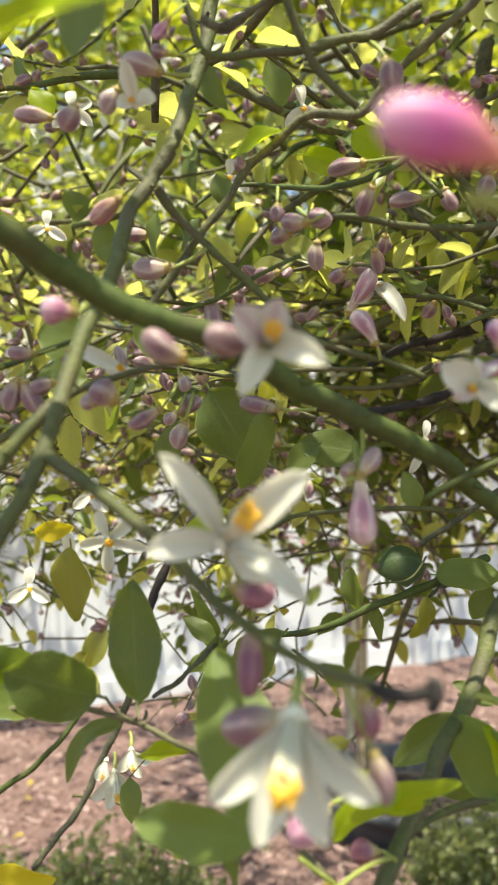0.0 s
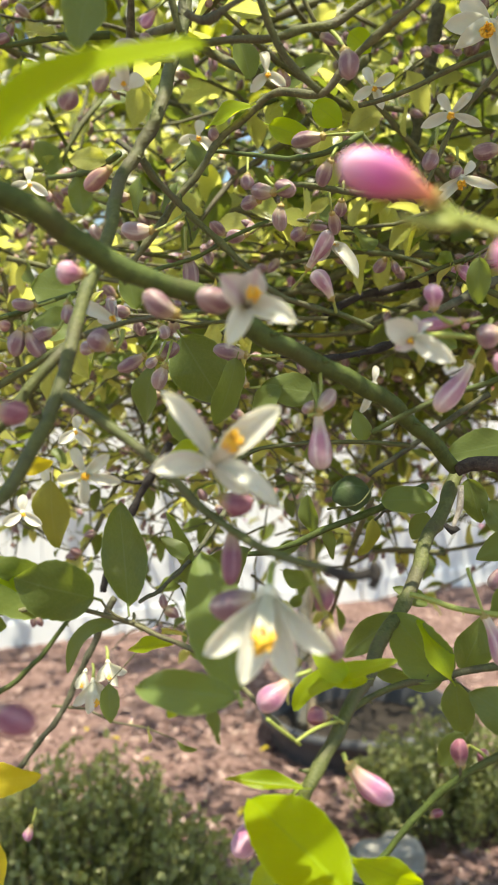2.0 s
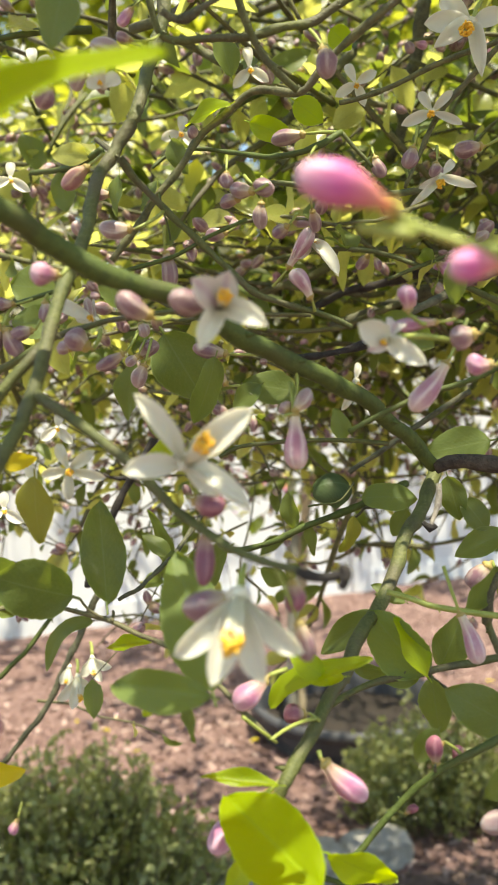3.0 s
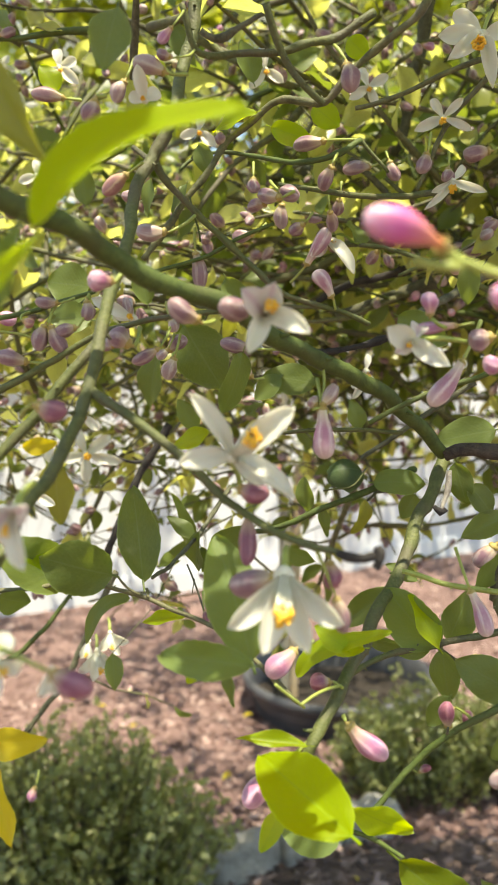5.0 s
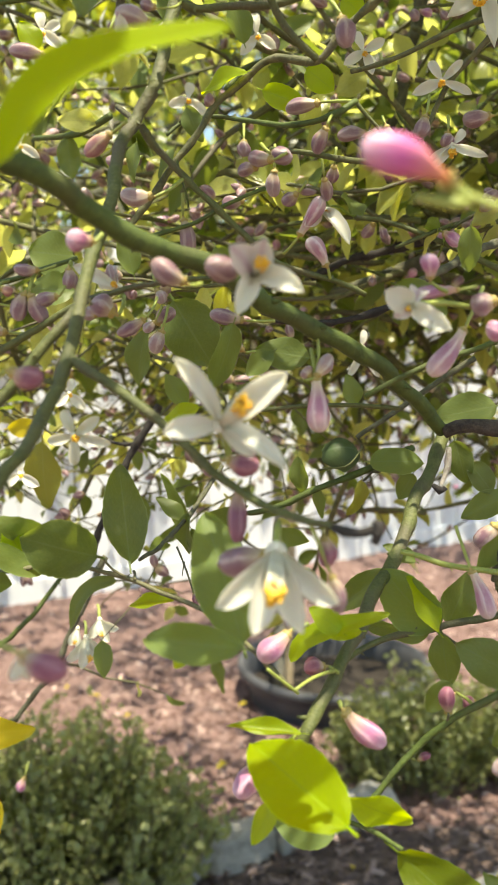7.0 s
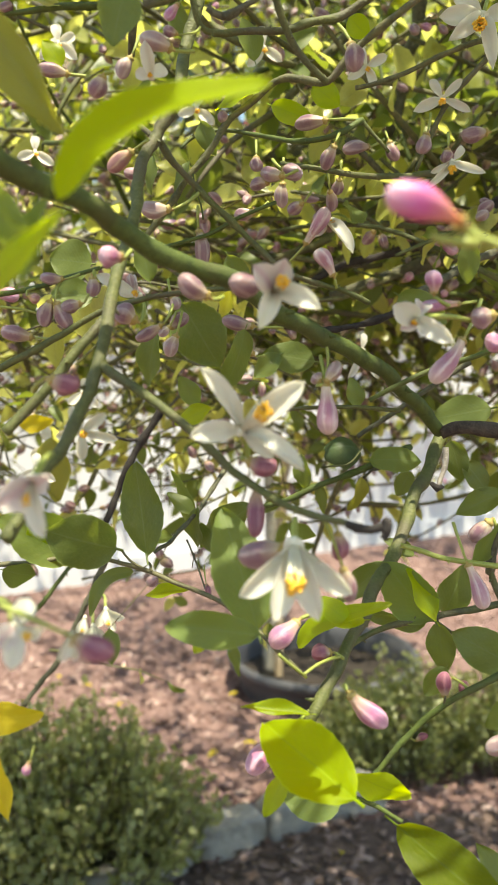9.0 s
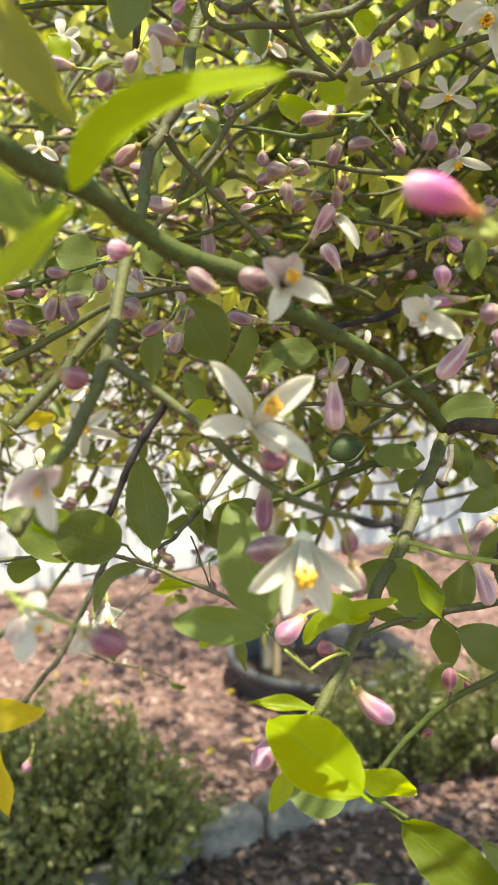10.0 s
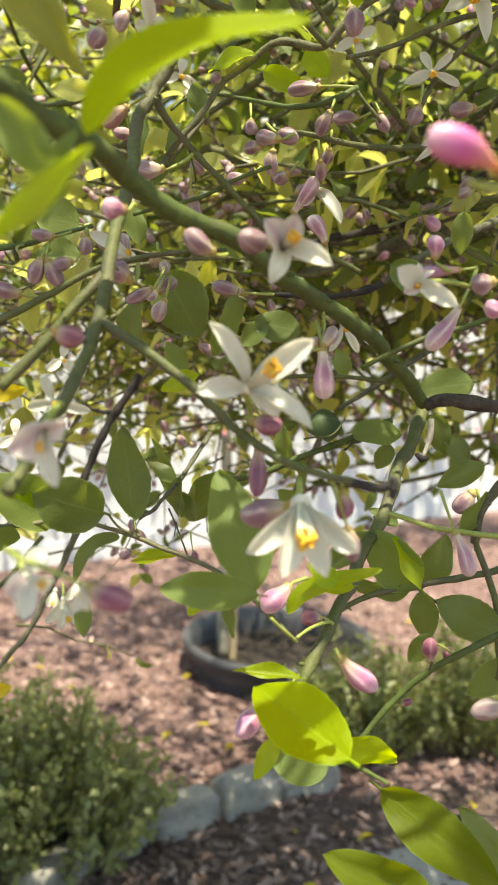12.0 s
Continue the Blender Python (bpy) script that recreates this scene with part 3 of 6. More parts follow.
branch([(0.0368, 0.3330, 1.1296), (0.0425, 0.3321, 1.1284), (0.0483, 0.3322, 1.1272), (0.0517, 0.3322, 1.1270), (0.0547, 0.3321, 1.1280), (0.0569, 0.3320, 1.1289)], 0.00157, 0.00254, "dead", knob=0.3)
branch([(0.1105, 0.6384, 1.1188), (0.1062, 0.6390, 1.1117), (0.1002, 0.6391, 1.1125), (0.0977, 0.6396, 1.1081), (0.0925, 0.6401, 1.1043)], 0.00131, 0.00094, "bark", knob=0.3)
branch([(0.0541, 0.3319, 1.1322), (0.0561, 0.3320, 1.1294), (0.0556, 0.3321, 1.1261), (0.0535, 0.3324, 1.1227)], 0.00195, 0.00186, "dead", knob=0.25)
branch([(-0.0806, 0.8401, 1.1544), (-0.0900, 0.8420, 1.1354), (-0.1030, 0.8441, 1.1156), (-0.1211, 0.8472, 1.0845), (-0.1377, 0.8500, 1.0447), (-0.1512, 0.8505, 1.0029)], 0.00393, 0.00338, "dead", knob=0.25)
branch([(-0.1038, 0.8501, 1.1150), (-0.1167, 0.8505, 1.1126), (-0.1309, 0.8498, 1.1161), (-0.1417, 0.8489, 1.1221)], 0.00198, 0.00149, "dead", knob=0.3)
branch([(0.1104, 0.5154, 1.4334), (0.0997, 0.5197, 1.4206), (0.0823, 0.5271, 1.4080), (0.0644, 0.5344, 1.3946), (0.0493, 0.5399, 1.3776), (0.0336, 0.5470, 1.3809), (0.0177, 0.5540, 1.3832), (-0.0006, 0.5607, 1.3710), (-0.0156, 0.5653, 1.3594), (-0.0249, 0.5647, 1.3446), (-0.0418, 0.5639, 1.3209), (-0.0570, 0.5633, 1.3009), (-0.0722, 0.5626, 1.2807)], 0.00226, 0.00201, "wiry", knob=0.3)
branch([(-0.0576, 0.5118, 1.3330), (-0.0455, 0.5199, 1.3173), (-0.0322, 0.5255, 1.3048), (-0.0147, 0.5272, 1.2896), (0.0030, 0.5287, 1.2725), (0.0226, 0.5305, 1.2553), (0.0504, 0.5397, 1.2483), (0.0810, 0.5491, 1.2368)], 0.00216, 0.00167, "olive", knob=0.25)
branch([(-0.0718, 0.5116, 1.3428), (-0.0645, 0.5070, 1.3358), (-0.0578, 0.5018, 1.3298)], 0.00165, 0.00176, "bark")
branch([(-0.0395, 0.4887, 1.4180), (-0.0360, 0.4921, 1.4040), (-0.0315, 0.4957, 1.3936), (-0.0071, 0.5018, 1.3929), (0.0260, 0.5072, 1.3992), (0.0538, 0.5194, 1.4108), (0.0780, 0.5235, 1.4270)], 0.00175, 0.00271, "olive", knob=0.15)
branch([(0.0095, 0.4844, 1.4162), (0.0188, 0.4933, 1.3929), (0.0296, 0.4976, 1.3775), (0.0452, 0.5018, 1.3643)], 0.00227, 0.00206, "olive")
branch([(-0.0502, 0.5977, 1.3482), (-0.0405, 0.6031, 1.3589), (-0.0207, 0.6065, 1.3641), (0.0013, 0.5994, 1.3596), (0.0363, 0.5571, 1.3441), (0.0575, 0.5479, 1.3482), (0.0747, 0.5557, 1.3588)], 0.00105, 0.00212, "green", knob=0.2)
branch([(-0.0277, 0.4612, 1.3921), (-0.0187, 0.4632, 1.3865), (-0.0066, 0.4616, 1.3917), (0.0085, 0.4600, 1.3998)], 0.00211, 0.00146, "bark", knob=0.5)
branch([(-0.0720, 0.5330, 1.2660), (-0.0539, 0.5312, 1.2707), (-0.0326, 0.5323, 1.2772), (-0.0076, 0.5277, 1.2891), (0.0168, 0.5230, 1.2985)], 0.00141, 0.00123, "green")
branch([(-0.0312, 0.5394, 1.2882), (-0.0322, 0.5390, 1.2987), (-0.0366, 0.5400, 1.3095), (-0.0384, 0.5412, 1.3202)], 0.00063, 0.00063, "green")
branch([(0.1932, 0.6296, 1.4451), (0.1492, 0.6341, 1.4299), (0.1245, 0.6346, 1.4188), (0.1036, 0.6337, 1.4096), (0.0786, 0.6324, 1.4026)], 0.00206, 0.00178, "wiry", knob=0.2)
branch([(0.1904, 0.6200, 1.4375), (0.1681, 0.6254, 1.4137), (0.1487, 0.6283, 1.3906), (0.1368, 0.6280, 1.3663), (0.1251, 0.6254, 1.3401)], 0.00218, 0.00137, "wiry", knob=0.25)
branch([(0.2100, 0.9995, 1.6437), (0.1967, 1.0019, 1.5757), (0.1852, 1.0038, 1.5128), (0.1716, 1.0049, 1.4617)], 0.00758, 0.00586, "bark", knob=0.2)
branch([(0.0760, 0.5784, 1.3662), (0.0877, 0.5789, 1.3534), (0.0972, 0.5796, 1.3423)], 0.00152, 0.00119, "olive")
branch([(0.0204, 0.5773, 1.3350), (0.0431, 0.5489, 1.3252), (0.0672, 0.5666, 1.3260), (0.1024, 0.5963, 1.3302), (0.1423, 0.6327, 1.3407)], 0.00152, 0.00259, "olive")
# a bark branch; the dark wood colour stands in for its shade
branch([(0.0711, 0.8887, 1.2808), (0.1067, 0.8884, 1.2984), (0.1481, 0.8881, 1.3114), (0.1894, 0.8876, 1.3230), (0.2362, 0.8871, 1.3452), (0.2939, 0.8862, 1.3798)], 0.00331, 0.00615, "dead", knob=0.25)
branch([(0.0218, 0.5478, 1.2205), (0.0440, 0.5475, 1.2194), (0.0666, 0.5519, 1.2214), (0.0842, 0.5575, 1.2255), (0.0996, 0.5596, 1.2315)], 0.00129, 0.00236, "dead", knob=0.5)
branch([(0.0951, 0.5345, 1.2309), (0.1198, 0.5581, 1.2472), (0.1652, 0.6023, 1.2709), (0.2136, 0.6530, 1.2942)], 0.00220, 0.00306, "bark", knob=0.2)
branch([(0.0723, 0.4956, 1.1734), (0.0942, 0.4965, 1.1852), (0.1175, 0.4956, 1.1954), (0.1399, 0.4923, 1.2028), (0.1648, 0.4879, 1.2153)], 0.00159, 0.00186, "green")
branch([(-0.0034, 0.5574, 1.1548), (0.0148, 0.5551, 1.1637), (0.0449, 0.5532, 1.1661), (0.0750, 0.5531, 1.1666), (0.1056, 0.5546, 1.1639)], 0.00131, 0.00162, "olive")
branch([(0.0892, 0.6552, 1.1357), (0.1159, 0.6554, 1.1537), (0.1442, 0.6544, 1.1739), (0.1802, 0.6499, 1.1983)], 0.00192, 0.00229, "bark")
branch([(0.2280, 0.5756, 1.1413), (0.1988, 0.5749, 1.1467), (0.1739, 0.5738, 1.1489), (0.1572, 0.5725, 1.1508), (0.1452, 0.5727, 1.1503), (0.1369, 0.5745, 1.1460)], 0.00500, 0.00440, "brown", knob=0.3)
branch([(0.1432, 0.5966, 1.1436), (0.1328, 0.5796, 1.1264), (0.1188, 0.5586, 1.1066), (0.1056, 0.5379, 1.0875), (0.0930, 0.5173, 1.0700), (0.0808, 0.5030, 1.0586), (0.0732, 0.4900, 1.0489), (0.0660, 0.4738, 1.0376), (0.0550, 0.4568, 1.0236), (0.0441, 0.4423, 1.0119), (0.0347, 0.4291, 1.0018), (0.0256, 0.4275, 0.9828)], 0.00470, 0.00330, "olive", knob=0.15)
branch([(0.1344, 0.5462, 1.1409), (0.1339, 0.5460, 1.1259), (0.1290, 0.5445, 1.1121)], 0.00192, 0.00127, "pale_wood", knob=0.4)
branch([(0.1242, 0.5453, 1.1165), (0.1291, 0.5448, 1.1116), (0.1332, 0.5453, 1.1146)], 0.00128, 0.00191, "dead", knob=0.8)
branch([(-0.0626, 0.5231, 1.0713), (-0.0590, 0.5368, 1.0713), (-0.0480, 0.5757, 1.0754), (-0.0379, 0.6055, 1.0838), (-0.0264, 0.6272, 1.0992), (-0.0139, 0.6493, 1.1159)], 0.00115, 0.00185, "bark", knob=0.3)
branch([(-0.0212, 0.6700, 1.0738), (-0.0004, 0.6620, 1.0762), (0.0265, 0.6538, 1.0814), (0.0528, 0.6477, 1.0960), (0.0877, 0.6434, 1.1101), (0.1137, 0.6419, 1.1214), (0.1340, 0.6559, 1.1287)], 0.00176, 0.00288, "green", knob=0.25)
branch([(-0.0456, 0.5956, 1.0649), (-0.0376, 0.5835, 1.0491), (-0.0291, 0.5590, 1.0336)], 0.00070, 0.00065, "bark")
branch([(-0.0387, 0.5844, 1.0571), (-0.0407, 0.5831, 1.0450)], 0.00051, 0.00034, "bark")
branch([(-0.1618, 0.4848, 1.0709), (-0.1288, 0.4878, 1.0746), (-0.0989, 0.4903, 1.0765), (-0.0827, 0.4950, 1.0719), (-0.0628, 0.5004, 1.0648), (-0.0412, 0.4902, 1.0578), (-0.0170, 0.4766, 1.0515), (-0.0004, 0.4548, 1.0450), (0.0119, 0.4372, 1.0385), (0.0289, 0.4358, 1.0222)], 0.00142, 0.00141, "dusk", knob=0.2)
branch([(0.0278, 0.4195, 1.0282), (0.0377, 0.4315, 1.0302), (0.0519, 0.4493, 1.0278)], 0.00087, 0.00105, "lime")
branch([(0.0141, 0.4249, 1.0383), (0.0224, 0.4314, 1.0291), (0.0322, 0.4382, 1.0188)], 0.00099, 0.00090, "lime")
branch([(-0.0808, 0.4944, 1.0807), (-0.0751, 0.4950, 1.0718), (-0.0657, 0.4957, 1.0671)], 0.00073, 0.00087, "dusk")
branch([(-0.0663, 0.5234, 1.0645), (-0.0614, 0.4946, 1.0664)], 0.00092, 0.00101, "dusk")
branch([(-0.1339, 0.8246, 1.0045), (-0.1590, 0.8239, 0.9524), (-0.1732, 0.8234, 0.9203), (-0.1956, 0.8227, 0.8792), (-0.2309, 0.8218, 0.8348)], 0.00337, 0.00240, "bark", knob=0.2)
branch([(-0.1742, 0.8255, 0.9880), (-0.2179, 0.8245, 0.9345), (-0.2644, 0.8236, 0.8995)], 0.00217, 0.00289, "green")
branch([(0.0941, 0.4959, 1.0830), (0.1187, 0.4900, 1.0769), (0.1378, 0.4855, 1.0745), (0.1638, 0.4723, 1.0739)], 0.00160, 0.00194, "lime")
branch([(0.0635, 0.4923, 1.0182), (0.0695, 0.4983, 1.0207), (0.0914, 0.5045, 1.0280), (0.1203, 0.5081, 1.0326), (0.1505, 0.5152, 1.0361), (0.1777, 0.5113, 1.0444)], 0.00173, 0.00254, "olive", knob=0.15)
branch([(0.1228, 0.5186, 1.0284), (0.1390, 0.5109, 1.0184), (0.1633, 0.5073, 1.0073)], 0.00106, 0.00090, "bark")
branch([(0.0653, 0.4592, 0.9413), (0.0786, 0.4616, 0.9530), (0.0982, 0.4626, 0.9763), (0.1164, 0.4588, 0.9957), (0.1377, 0.4551, 1.0092), (0.1619, 0.4524, 1.0232)], 0.00170, 0.00215, "green", knob=0.12)
branch([(0.0547, 0.4404, 0.9479), (0.0655, 0.4387, 0.9449), (0.0764, 0.4294, 0.9446), (0.0853, 0.4197, 0.9431)], 0.00154, 0.00110, "green", knob=0.2)
branch([(0.1137, 0.4485, 1.0041), (0.1157, 0.4588, 0.9950)], 0.00066, 0.00081, "bark")
branch([(0.1524, 0.4905, 1.0740), (0.1522, 0.4930, 1.0660), (0.1618, 0.4855, 1.0370), (0.1667, 0.4798, 1.0053), (0.1666, 0.4772, 0.9802)], 0.00207, 0.00232, "olive")
branch([(0.1517, 0.4954, 1.0642), (0.1527, 0.4867, 1.0882), (0.1708, 0.4855, 1.1140)], 0.00270, 0.00295, "bark", knob=0.2)
branch([(0.1379, 0.4814, 0.9937), (0.1515, 0.4795, 1.0019), (0.1754, 0.4765, 1.0141)], 0.00117, 0.00145, "olive")
branch([(0.0553, 0.2380, 1.2406), (0.0624, 0.2381, 1.2364), (0.0705, 0.2378, 1.2339), (0.0867, 0.2367, 1.2298)], 0.00113, 0.00182, "lime", knob=0.2)
branch([(0.0478, 0.2380, 1.2374), (0.0551, 0.2379, 1.2350), (0.0646, 0.2373, 1.2347)], 0.00141, 0.00141, "lime", knob=0.3)
branch([(0.0559, 0.6208, 1.1152), (0.0660, 0.6180, 1.1180), (0.0772, 0.6180, 1.1180), (0.0842, 0.6215, 1.1242), (0.0914, 0.6323, 1.1324)], 0.00075, 0.00075, "olive")

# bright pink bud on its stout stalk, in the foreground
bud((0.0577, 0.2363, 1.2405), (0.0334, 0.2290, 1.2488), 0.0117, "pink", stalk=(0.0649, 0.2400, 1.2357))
bud((0.0842, 0.2306, 1.2254), (0.0701, 0.2318, 1.2267), 0.0085, "pink")

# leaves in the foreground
bent_leaf([(-0.0690, 0.2611, 1.2503), (-0.0610, 0.2582, 1.2642), (-0.0484, 0.2550, 1.2735), (-0.0304, 0.2515, 1.2794), (-0.0123, 0.2488, 1.2828), (0.0007, 0.2469, 1.2842)], 0.0181, (0.12, -0.80, 0.59), "sunny", "translucent yellow-green lemon leaf, sun-tinted and sunlit along its midrib")
leaf((-0.1110, 0.3134, 1.3356), (-0.0766, 0.2967, 1.2814), 0.0190, 20, 1, "olive_leaf")
# paler leaf colours on these three stand in for haze
leaf((-0.0923, 0.2244, 1.2119), (-0.0619, 0.2421, 1.2443), 0.0084, 30, 1, "bright")
leaf((-0.0924, 0.2441, 1.2560), (-0.0743, 0.2509, 1.2291), 0.0134, 10, 1, "under")
leaf((-0.0707, 0.2530, 1.2501), (-0.0833, 0.2604, 1.2212), 0.0107, 20, 1, "under")

# leaves on the lower twigs
leaf((-0.0648, 0.4961, 1.0760), (-0.0756, 0.5324, 1.1320), 0.0268, 18, 0.5, "leaf", "dark green lemon leaf with ribbed veins")
leaf((-0.0825, 0.4871, 1.0821), (-0.1219, 0.4695, 1.0958), 0.0379, -14, 0.6, "leaf", "olive green underside of a broad lemon leaf in shade")
leaf((-0.1125, 0.5060, 1.0754), (-0.1486, 0.4667, 1.1036), 0.0327, 25, 0.5, "leaf")
leaf((-0.1263, 0.4913, 1.0796), (-0.1333, 0.4817, 1.1023), 0.0168, 30, 0.5, "bright")
leaf((0.0020, 0.3905, 1.0626), (-0.0160, 0.4145, 1.1224), 0.0315, 15, 0.8, "under", "broad olive lemon leaf behind the hanging blossom")
leaf((0.0018, 0.3722, 1.0668), (-0.0466, 0.4040, 1.0613), 0.0193, 14, 0.4, "under", "pale lemon leaf with sun flecks on its blade")
leaf((-0.0110, 0.4048, 1.0541), (-0.0081, 0.4002, 1.0345), 0.0066, 30, 1, "leaf")
leaf((-0.0243, 0.4036, 1.0557), (-0.0313, 0.4025, 1.0467), 0.0083, 30, 1, "bright")
leaf((-0.0386, 0.4916, 1.0553), (-0.0691, 0.5071, 1.0479), 0.0087, 35, 0.8, "bright")
bent_leaf([(-0.0737, 0.4995, 1.0650), (-0.0874, 0.5021, 1.0610), (-0.0969, 0.5032, 1.0503), (-0.1025, 0.5038, 1.0329)], 0.0105, (-0.35, -0.80, 0.48), "leaf")
leaf((0.0016, 0.5877, 1.0913), (-0.0392, 0.6230, 1.0499), 0.0280, 20, 1, "leaf")
leaf((-0.0374, 0.5970, 1.0875), (-0.0407, 0.6136, 1.0521), 0.0162, 35, 1, "leaf")
leaf((-0.0401, 0.6061, 1.0815), (-0.0597, 0.6079, 1.0990), 0.0124, 30, 1.5, "leaf")
leaf((-0.0474, 0.6501, 1.0661), (-0.0518, 0.6236, 1.1084), 0.0132, 40, 1.8, "leaf")
leaf((0.0233, 0.4886, 1.0976), (0.0400, 0.4853, 1.0898), 0.0126, 30, 1.2, "leaf")
leaf((-0.0360, 0.6088, 1.0747), (-0.0275, 0.6008, 1.0531), 0.0141, 30, 1, "leaf")

# leaves in the middle
leaf((-0.0548, 0.6980, 1.2452), (-0.0234, 0.6979, 1.1919), 0.0474, 8, 0.7, "leaf", "deep green glossy lemon leaf in shade")
leaf((-0.0745, 0.6738, 1.2210), (-0.0846, 0.6785, 1.1755), 0.0238, 30, 1, "leaf")
leaf((-0.0034, 0.5261, 1.2178), (-0.0142, 0.5292, 1.1760), 0.0186, -30, 1.6, "leaf")
leaf((-0.0260, 0.5510, 1.1653), (-0.0526, 0.5582, 1.1541), 0.0142, 25, 0.8, "bright")
leaf((-0.0359, 0.5655, 1.1656), (-0.0483, 0.5625, 1.1867), 0.0147, 15, 0.8, "leaf")
leaf((0.0487, 0.5957, 1.1975), (0.0108, 0.5968, 1.2043), 0.0235, 10, 0.8, "leaf")
leaf((-0.1081, 0.5623, 1.2629), (-0.1366, 0.5601, 1.2664), 0.0299, 0, 0.6, "leaf")
leaf((-0.1070, 0.5604, 1.2404), (-0.1358, 0.5582, 1.2431), 0.0229, 10, 0.6, "leaf")
leaf((0.0969, 0.6312, 1.1206), (0.1368, 0.6261, 1.1228), 0.0235, -30, 1.4, "under", "olive lemon leaf with a browned tip above the fence gap")
cupped_leaf((0.0762, 0.6464, 1.1215), 0.0151, (0.0, -0.75, 0.66), "deep", "dark glossy lemon leaf cupped into a dome")
leaf((0.0919, 0.6360, 1.1059), (0.0866, 0.6386, 1.0753), 0.0130, -25, 3, "olive_leaf", "wilted curled leaf hanging from a bent twig")
leaf((0.1499, 0.5909, 1.1401), (0.1584, 0.5893, 1.1097), 0.0185, 15, 1, "leaf")
leaf((0.1610, 0.5914, 1.1238), (0.1773, 0.5869, 1.1040), 0.0193, -15, 1, "leaf")
leaf((0.1892, 0.5863, 1.1029), (0.1547, 0.5888, 1.0864), 0.0191, 25, 1, "leaf")
leaf((0.1787, 0.5907, 1.1643), (0.1357, 0.5954, 1.1559), 0.0265, 10, 0.8, "leaf")
leaf((0.0779, 0.5744, 1.1653), (0.0729, 0.5739, 1.1867), 0.0141, 20, 1, "leaf")
leaf((0.0440, 0.6480, 1.1230), (0.0478, 0.6493, 1.0914), 0.0150, 30, 1, "leaf")
leaf((0.0594, 0.6466, 1.1007), (0.0620, 0.6474, 1.0737), 0.0097, 30, 1, "leaf")
leaf((0.1331, 0.6490, 1.1094), (0.1219, 0.6472, 1.0896), 0.0159, 10, 1, "leaf")

# leaves round the forked stem
# one folded leaf as two blades, coloured for its shaded and sunlit halves
leaf((0.1194, 0.5036, 1.0321), (0.0863, 0.5079, 1.0677), 0.0339, -22, 0.6, "under")
leaf((0.1191, 0.4947, 1.0342), (0.1021, 0.4986, 1.0679), 0.0167, 36, 0.8, "bright", "bright blade for the sunlit half of a lemon leaf, with a pale midrib")
leaf((0.1361, 0.5438, 1.0240), (0.1507, 0.5420, 1.0580), 0.0251, 10, 0.8, "leaf")
leaf((0.1225, 0.5304, 1.0230), (0.0795, 0.5324, 1.0253), 0.0159, -30, 0.8, "leaf")
leaf((0.1244, 0.5106, 1.0281), (0.1286, 0.5100, 0.9935), 0.0194, 25, 1, "leaf")
leaf((0.1376, 0.5128, 1.0193), (0.1654, 0.5074, 0.9964), 0.0195, -15, 1, "under")
leaf((0.0955, 0.5317, 1.0625), (0.0593, 0.5352, 1.0350), 0.0180, 25, 0.8, "leaf")
leaf((0.1394, 0.4908, 1.0714), (0.1546, 0.4821, 1.0992), 0.0134, 20, 0.8, "leaf")
leaf((0.1128, 0.5356, 1.0673), (0.0922, 0.5354, 1.0785), 0.0109, 25, 0.8, "leaf")
bent_leaf([(0.0284, 0.4614, 1.0285), (0.0350, 0.4585, 1.0404), (0.0483, 0.4551, 1.0485), (0.0663, 0.4516, 1.0546), (0.0824, 0.4499, 1.0594)], 0.0123, (0.25, -0.62, 0.74), "bright", "folded young lemon leaf glowing yellow-green in the sun")
leaf((0.0565, 0.4510, 1.0479), (0.0386, 0.4504, 1.0625), 0.0134, 22, 0.8, "bright")
leaf((0.0677, 0.4608, 1.0459), (0.0411, 0.4570, 1.0472), 0.0106, 28, 0.8, "bright")

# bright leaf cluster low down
leaf((0.0489, 0.3661, 0.9868), (0.0055, 0.4139, 1.0045), 0.0355, 22, 0.4, "sunny", "large sun-tinted yellow-green lemon leaf with twig shadows")
leaf((0.0517, 0.4327, 0.9481), (0.0184, 0.4329, 0.9512), 0.0248, 15, 0.8, "under")
leaf((0.0187, 0.4093, 0.9768), (0.0062, 0.4029, 0.9562), 0.0112, 25, 0.8, "bright")
leaf((0.0321, 0.4223, 1.0050), (-0.0055, 0.4209, 1.0111), 0.0086, 45, 0.8, "bright")
leaf((0.0569, 0.4264, 0.9683), (0.0937, 0.4346, 0.9465), 0.0191, 14, 1.0, "bright")
leaf((0.0872, 0.4491, 0.9246), (0.1511, 0.4125, 0.8835), 0.0316, -8, 0.5, "fresh", "glossy green lemon leaf with fine side veins")
leaf((0.1082, 0.4030, 0.8850), (0.0465, 0.4032, 0.9112), 0.0272, 12, 0.6, "fresh")
leaf((0.1648, 0.4273, 0.8769), (0.1327, 0.4356, 0.9200), 0.0198, 10, 0.6, "leaf")
leaf((0.1799, 0.4757, 0.9956), (0.1478, 0.4800, 0.9698), 0.0202, 20, 1, "leaf")
leaf((0.1216, 0.4778, 1.0103), (0.1088, 0.4808, 0.9906), 0.0135, 20, 1, "leaf")
leaf((0.1658, 0.4779, 1.0103), (0.1264, 0.4841, 1.0305), 0.0270, 0, 0.6, "leaf")
leaf((-0.2622, 0.7769, 0.8462), (-0.1978, 0.7769, 0.8445), 0.0338, 10, 1, "yellow", "yellowing lemon leaf hanging beside the shrub")
leaf((-0.2458, 0.7715, 0.8261), (-0.2371, 0.7715, 0.7348), 0.0346, 15, 1, "yellow")
leaf((-0.1873, 0.7940, 1.1216), (-0.1884, 0.8006, 1.0547), 0.0387, 20, 1, "olive_leaf")
